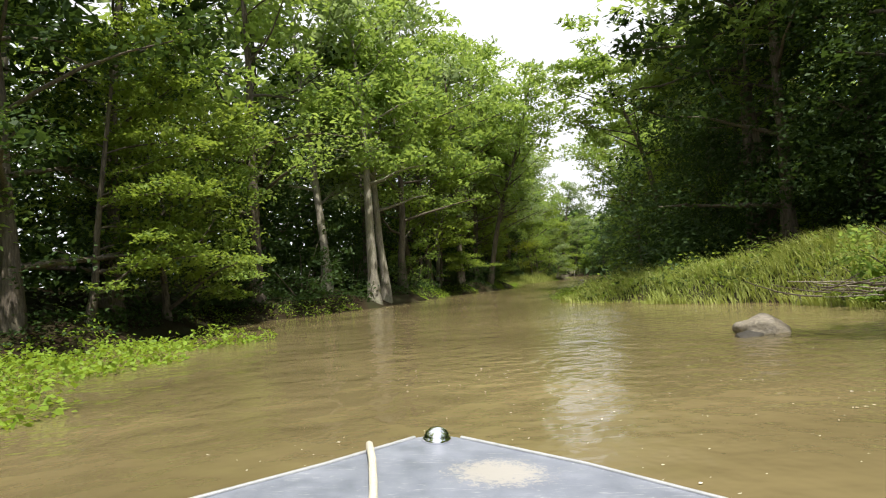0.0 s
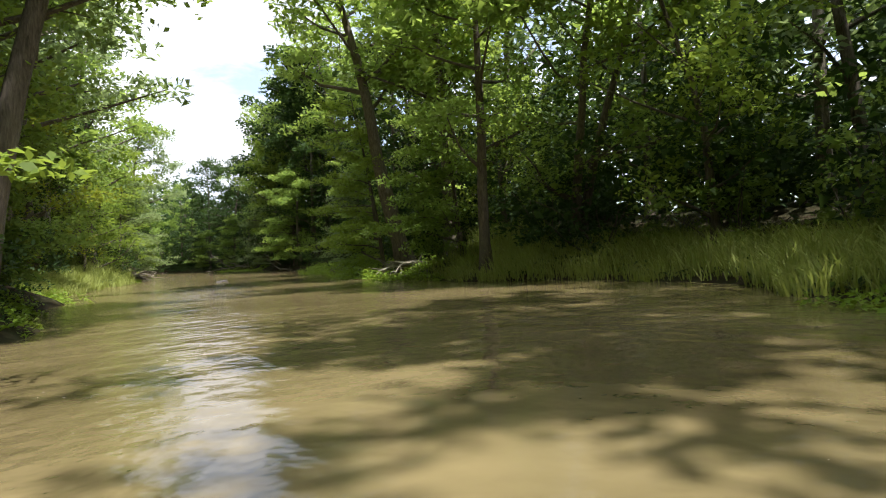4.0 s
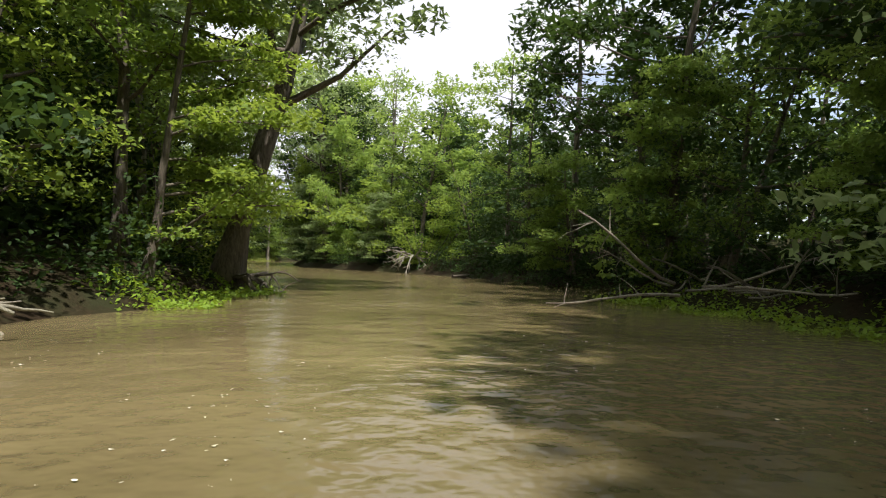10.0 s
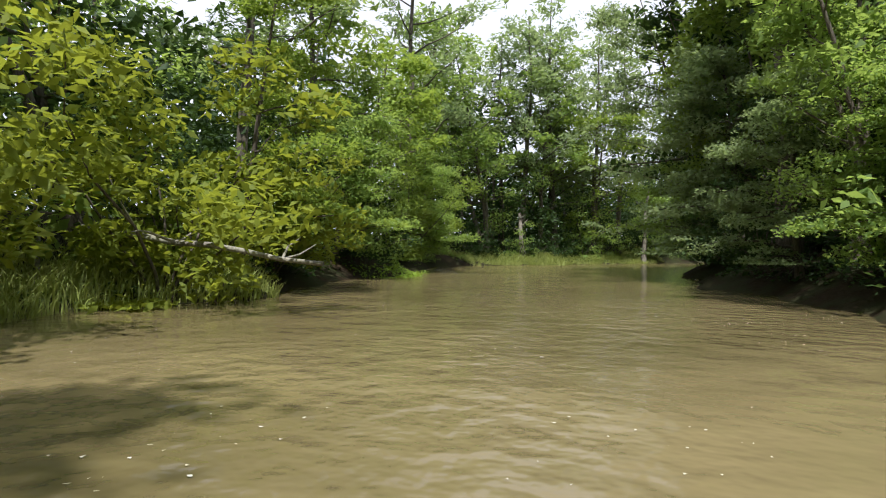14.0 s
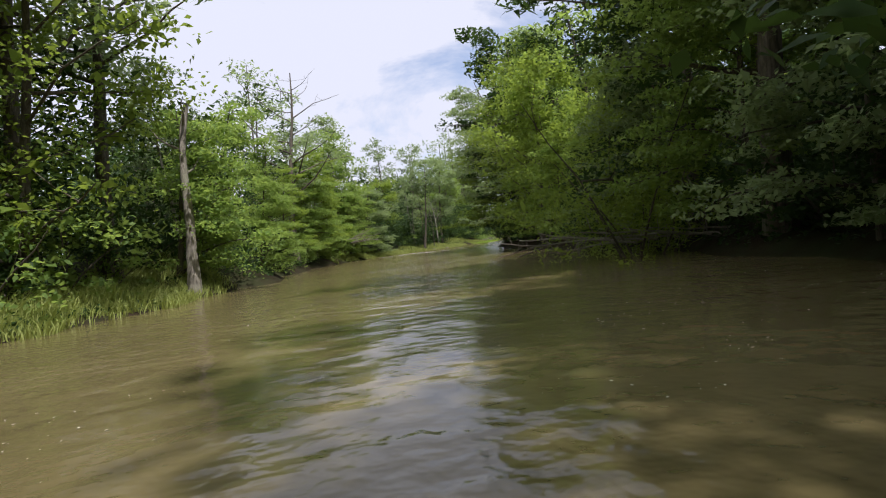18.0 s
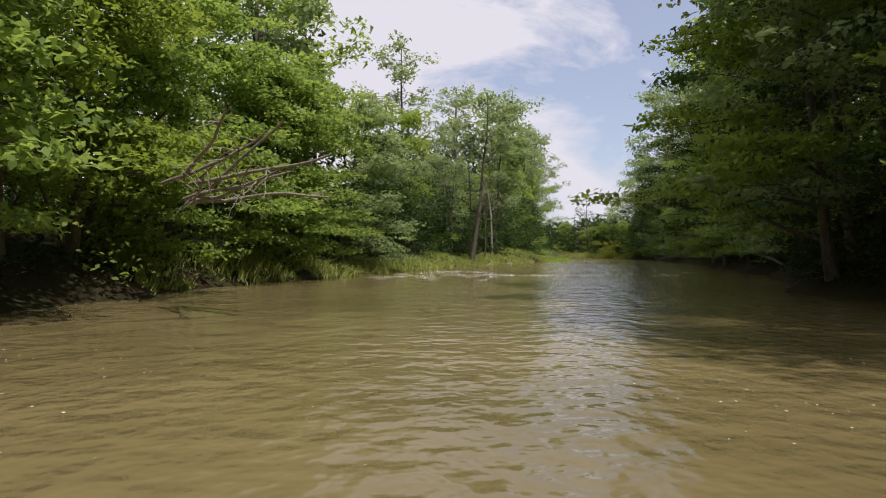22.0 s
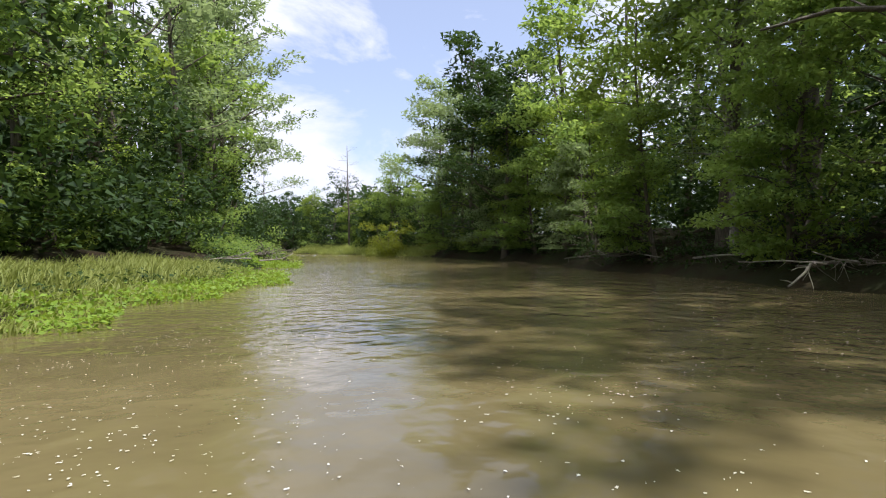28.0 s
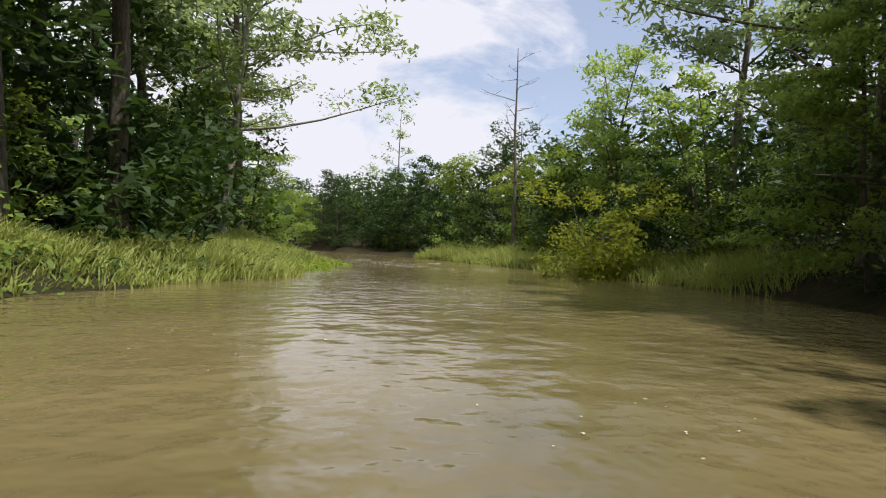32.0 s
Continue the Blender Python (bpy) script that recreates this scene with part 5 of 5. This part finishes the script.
fleck_field("floating_petals", "pale petals and bits of foam drifting on the water", "petals",
            [(2, 30, -0.2, 0.9, 1600, 0.014), (30, 62, -0.5, 0.8, 600, 0.012), (62, 100, -0.2, 0.95, 1200, 0.015), (95, 125, -0.9, 0.8, 700, 0.013),
             (125, 165, -0.7, 0.9, 1500, 0.014), (165, 200, -0.6, 0.95, 2200, 0.014), (200, 222, -0.8, 0.8, 1100, 0.013), (228, 262, -0.7, 0.9, 3600, 0.014),
             (250, 284, -0.7, 0.97, 9000, 0.0125), (291, 310, -0.8, 0.8, 400, 0.011)], 501, PETAL)

# froth on the crests of the riffle: short bands of tiny flakes
FOAM, nt, bsdf = material("foam")
bsdf.inputs["Base Color"].default_value = (0.78, 0.76, 0.70, 1)
bsdf.inputs["Roughness"].default_value = 0.5


def foam_bands(bands, seed):
    """Bands of (s, across, length, width, heading off the stream, how many)."""
    g = np.random.default_rng(seed)
    vs, n = [], 0
    for s, u, long_, wide, turn, count in bands:
        side = "right" if u > 0 else "left"
        x, y, _ = spot(s, side, 0)
        x0, y0 = np.interp(s, LINE_S, LINE[:, 0]), np.interp(s, LINE_S, LINE[:, 1])
        x, y = x0 + (x - x0) * abs(u), y0 + (y - y0) * abs(u)
        a = math.atan2(np.interp(s, LINE_S, TANG[:, 1]), np.interp(s, LINE_S, TANG[:, 0])) + math.radians(turn)
        count = int(count * 0.9)
        l = g.normal(0, 0.4, count) * long_
        w = g.normal(0, 0.5, count) * wide * 1.7 * (1.1 - np.abs(l) / long_ * 0.6) + 0.12 * np.sin(l * 5 + s) + 0.06 * np.sin(l * 13)
        cx, cy = x + l * math.cos(a) - w * math.sin(a), y + l * math.sin(a) + w * math.cos(a)
        r = g.uniform(0.2, 1, count) ** 2.5 * 0.016 + 0.002
        t = g.uniform(0, 6.3, count)
        for k in range(4):
            q = t + k * 1.57 + g.uniform(-0.4, 0.4, count)
            rr = r * g.uniform(0.5, 1.3, count)
            vs.append(np.stack([cx + np.cos(q) * rr, cy + np.sin(q) * rr, 0.007 + 0.00001 * (np.arange(count) % 200)], 1))
        n += count
    out, i = [], 0
    for k in range(0, len(vs), 4):
        out.append(np.stack(vs[k:k + 4], 1).reshape(-1, 3))
    me = raw_mesh("foam_streaks", np.concatenate(out), np.arange(4 * n).reshape(-1, 4), FOAM)
    return tagged(new("foam_streaks", me), "white foam streaks on a shallow riffle", "foam", kind="stuff")


fg = np.random.default_rng(503)
bands = [(226.0, 0.15, 1.5, 0.35, -50, 1300), (226.6, 0.32, 0.9, 0.22, -40, 700), (225.6, -0.02, 1.0, 0.3, -60, 600), (228.5, 0.6, 0.8, 0.15, -60, 260)]
for k in range(60):
    u = fg.uniform(-0.85, -0.05) if k < 40 else fg.uniform(0.0, 0.7)
    bands.append((fg.uniform(220.5, 229) if k < 40 else fg.uniform(228, 248), u, fg.uniform(0.4, 1.1), fg.uniform(0.06, 0.2), fg.uniform(-25, 25), int(fg.uniform(60, 200))))
for k in range(14):
    bands.append((fg.uniform(311, 322), fg.uniform(-0.5, 0.5), fg.uniform(0.4, 0.9), 0.12, fg.uniform(60, 120), 90))
foam_bands(bands, 504)


def froth_material():
    """Lacy froth: a noise cuts holes into it."""
    m, nt, bsdf = material("lacy_froth")
    v = coords(nt, world_space=True)
    lace = noise_tex(nt, v, 7.0, 7.0, 0.7, 1.2)
    bsdf.inputs["Base Color"].default_value = (0.72, 0.70, 0.64, 1)
    bsdf.inputs["Roughness"].default_value = 0.45
    clear = nt.nodes.new("ShaderNodeBsdfTransparent")
    mx = nt.nodes.new("ShaderNodeMixShader")
    nt.links.new(curve(nt, lace, 0.50, 0.66, 0.0, 0.8), mx.inputs["Fac"])
    nt.links.new(clear.outputs["BSDF"], mx.inputs[1])
    nt.links.new(bsdf.outputs["BSDF"], mx.inputs[2])
    nt.links.new(mx.outputs["Shader"], nt.nodes["Material Output"].inputs["Surface"])
    return m


def froth(bands):
    """Low crests with froth on them, one strip for each band."""
    vs, qs = [], []
    for i, (s, u, long_, wide, turn, count) in enumerate(bands):
        x, y, _ = spot(s, "right" if u > 0 else "left", 0)
        x0, y0 = np.interp(s, LINE_S, LINE[:, 0]), np.interp(s, LINE_S, LINE[:, 1])
        x, y = x0 + (x - x0) * abs(u), y0 + (y - y0) * abs(u)
        a = math.atan2(np.interp(s, LINE_S, TANG[:, 1]), np.interp(s, LINE_S, TANG[:, 0])) + math.radians(turn)
        crest = 0.07 if i < 4 else 0.025
        base = len(vs)
        for p in np.linspace(-1, 1, 13):
            taper = max(0.02, 1 - p * p) * (0.75 + 0.25 * math.sin(p * 9 + s))
            for q in np.linspace(-1, 1, 5):
                l, w = p * long_ * 0.9, q * wide * 1.5 * taper + 0.12 * math.sin(p * long_ * 4.5 + s)
                vs.append((x + l * math.cos(a) - w * math.sin(a), y + l * math.sin(a) + w * math.cos(a), 0.005 + i * 0.0001 + crest * taper * (1 - q * q)))
        qs += [(base + r * 5 + c, base + r * 5 + c + 1, base + r * 5 + c + 6, base + r * 5 + c + 5) for r in range(12) for c in range(4)]
    me = raw_mesh("froth", vs, qs, froth_material(), smooth=True)
    return tagged(new("froth", me), "lacy white froth on the crests of a riffle", "foam", kind="stuff")


froth(bands)

# ---------------------------------------------------------------- the boat at its start
def deck_material():
    m, nt, bsdf = material("worn_grey_aluminium")
    v = coords(nt)
    scratch = noise_tex(nt, coords(nt, (6, 40, 6)), 3.0, 6, 0.7, 1.5)
    grime = noise_tex(nt, v, 9.0, 6, 0.7)
    col = mix_rgb(nt, curve(nt, grime, 0.3, 0.7), (0.17, 0.19, 0.24), (0.30, 0.32, 0.38))
    col = mix_rgb(nt, curve(nt, scratch, 0.58, 0.72, 0, 0.7), col, (0.60, 0.61, 0.62))
    # a patch where the paint has rubbed through to sandy primer
    sep_ = nt.nodes.new("ShaderNodeSeparateXYZ")
    mp = nt.nodes.new("ShaderNodeMapping")
    mp.inputs["Location"].default_value = (-0.085 * 6, -1.26 * 8, 0)
    mp.inputs["Scale"].default_value = (6, 8, 0)
    nt.links.new(nt.nodes.new("ShaderNodeTexCoord").outputs["Object"], mp.inputs["Vector"])
    ln = nt.nodes.new("ShaderNodeVectorMath")
    ln.operation = "LENGTH"
    nt.links.new(mp.outputs["Vector"], ln.inputs[0])
    wear = nt.nodes.new("ShaderNodeMath")
    wear.operation = "SUBTRACT"
    nt.links.new(noise_tex(nt, v, 55, 8, 0.9, 0.3), wear.inputs[0])
    nt.links.new(curve(nt, ln.outputs["Value"], 0.0, 1.0, 0.0, 0.42), wear.inputs[1])
    col = mix_rgb(nt, curve(nt, wear.outputs["Value"], 0.25, 0.33, 0, 0.75), col, (0.50, 0.46, 0.40))
    nt.links.new(col, bsdf.inputs["Base Color"])
    bsdf.inputs["Metallic"].default_value = 0.35
    nt.links.new(curve(nt, grime, 0.3, 0.7, 0.28, 0.5), bsdf.inputs["Roughness"])
    bump(nt, bsdf, grime, 0.25, 0.004)
    return m


DECK = deck_material()
EDGING, nt, bsdf = material("rubbed_aluminium")
nt.links.new(mix_rgb(nt, noise_tex(nt, coords(nt), 30, 5, 0.7), (0.30, 0.31, 0.33), (0.62, 0.63, 0.64)), bsdf.inputs["Base Color"])
bsdf.inputs["Metallic"].default_value = 0.4
bsdf.inputs["Roughness"].default_value = 0.4
CHROME, nt, bsdf = material("bright_chrome")
bsdf.inputs["Base Color"].default_value = (0.85, 0.85, 0.86, 1)
bsdf.inputs["Metallic"].default_value = 1.0
bsdf.inputs["Roughness"].default_value = 0.12
ROPE, nt, bsdf = material("pale_rope")
twist = noise_tex(nt, coords(nt, (60, 90, 60)), 4.0, 3)
nt.links.new(mix_rgb(nt, twist, (0.42, 0.38, 0.28), (0.74, 0.70, 0.58)), bsdf.inputs["Base Color"])
bsdf.inputs["Roughness"].default_value = 0.9
bump(nt, bsdf, twist, 0.8, 0.004)

boat = new("jon_boat")
tagged(boat, "grey aluminium flat-bottomed boat with a worn bow deck", "boat")
boat.matrix_basis = pose(-0.018, -0.017, 0.594, 3.01, 4.20, 0.50)
# outline of the bow, half-widths at their distance ahead
OUT = [(-2.6, 0.74), (-0.4, 0.74), (0.55, 0.74), (0.88, 0.70), (1.09, 0.515), (1.30, 0.275), (1.48, 0.055), (1.505, 0.0)]
bm = bmesh.new()
right_ = [bm.verts.new((w - 0.04 * (y > 1.4), y, 0)) for y, w in OUT]
left_ = [bm.verts.new((-w - 0.04 * (y > 1.4), y, 0)) for y, w in OUT[:-1]]
deck_front = [v for v in right_[2:]] + [v for v in reversed(left_[2:])]
face = bm.faces.new(deck_front)
ext = bmesh.ops.extrude_face_region(bm, geom=[face])
bmesh.ops.translate(bm, vec=(0, 0, -0.012), verts=[v for v in ext["geom"] if isinstance(v, bmesh.types.BMVert)])
bmesh.ops.delete(bm, geom=[v for v in bm.verts if not v.link_faces], context="VERTS")
bmesh.ops.recalc_face_normals(bm, faces=bm.faces)
me = bpy.data.meshes.new("bow_deck")
bm.to_mesh(me)
bm.free()
me.materials.append(DECK)
under(new("bow_deck", me), boat, "scratched grey bow deck with a sandy worn patch")
# hull sides and floor
ring = [(w, y) for y, w in OUT] + [(-w, y) for y, w in reversed(OUT[:-1])]
hv = [(x, y, -0.013) for x, y in ring] + [(x * 0.9, y * 0.97, -0.35) for x, y in ring] + [(x * 0.72, y * 0.86, -0.70) for x, y in ring]
n_ = len(ring)
hq = [(r * n_ + i, r * n_ + i + 1, (r + 1) * n_ + i + 1, (r + 1) * n_ + i) for r in range(2) for i in range(n_ - 1)]
hq += [(2 * n_ + i, 2 * n_ + i + 1, 3 * n_ - 2 - i, 3 * n_ - 1 - i) for i in range(n_ // 2)]
hull = under(new("hull", raw_mesh("hull", hv, hq, DECK)), boat, "grey aluminium hull")
# raised rim along the edge of the bow
b = Build()
b.tube([(-w - 0.04 * (y > 1.4), y, 0.001) for y, w in OUT[2:7]], [0.0045] * 5, 6)
under(new("rim", b.mesh("rim", EDGING)), boat, "worn bright rim")
b = Build()
b.tube([(w - 0.04 * (y > 1.4), y, 0.001) for y, w in OUT[2:7]], [0.0045] * 5, 6)
under(new("rim", b.mesh("rim", EDGING)), boat, "worn bright rim")
# bow light: a chrome dome on a collar
bm = bmesh.new()
bmesh.ops.create_uvsphere(bm, u_segments=24, v_segments=12, radius=0.031)
bmesh.ops.bisect_plane(bm, geom=bm.verts[:] + bm.edges[:] + bm.faces[:], plane_co=(0, 0, 0), plane_no=(0, 0, -1), clear_outer=True)
for f in bm.faces:
    f.smooth = True
bmesh.ops.scale(bm, vec=(1, 1, 0.82), verts=bm.verts)
bmesh.ops.translate(bm, vec=(-0.042, 1.462, 0.006), verts=bm.verts)
me = bpy.data.meshes.new("bow_light")
bm.to_mesh(me)
bm.free()
me.materials.append(CHROME)
dome = under(new("bow_light", me), boat, "chrome bow light")
b = Build()
b.tube([(-0.042, 1.462, 0.0), (-0.042, 1.462, 0.004), (-0.042, 1.462, 0.008)], [0.033, 0.034, 0.031], 24)
under(new("collar", b.mesh("collar", CHROME)), dome)
b = Build()
b.tube([(-0.195, 1.43, -0.02), (-0.193, 1.40, 0.010), (-0.175, 1.30, 0.012), (-0.155, 1.15, 0.011), (-0.14, 1.0, 0.012), (-0.11, 0.8, 0.010), (-0.13, 0.6, 0.011)], [0.0085] * 7, 8)
rope = new("bow_rope", b.mesh("bow_rope", ROPE))
rope.matrix_basis = boat.matrix_basis.copy()
tagged(rope, "pale braided rope lying across the boat's bow deck", "rope")
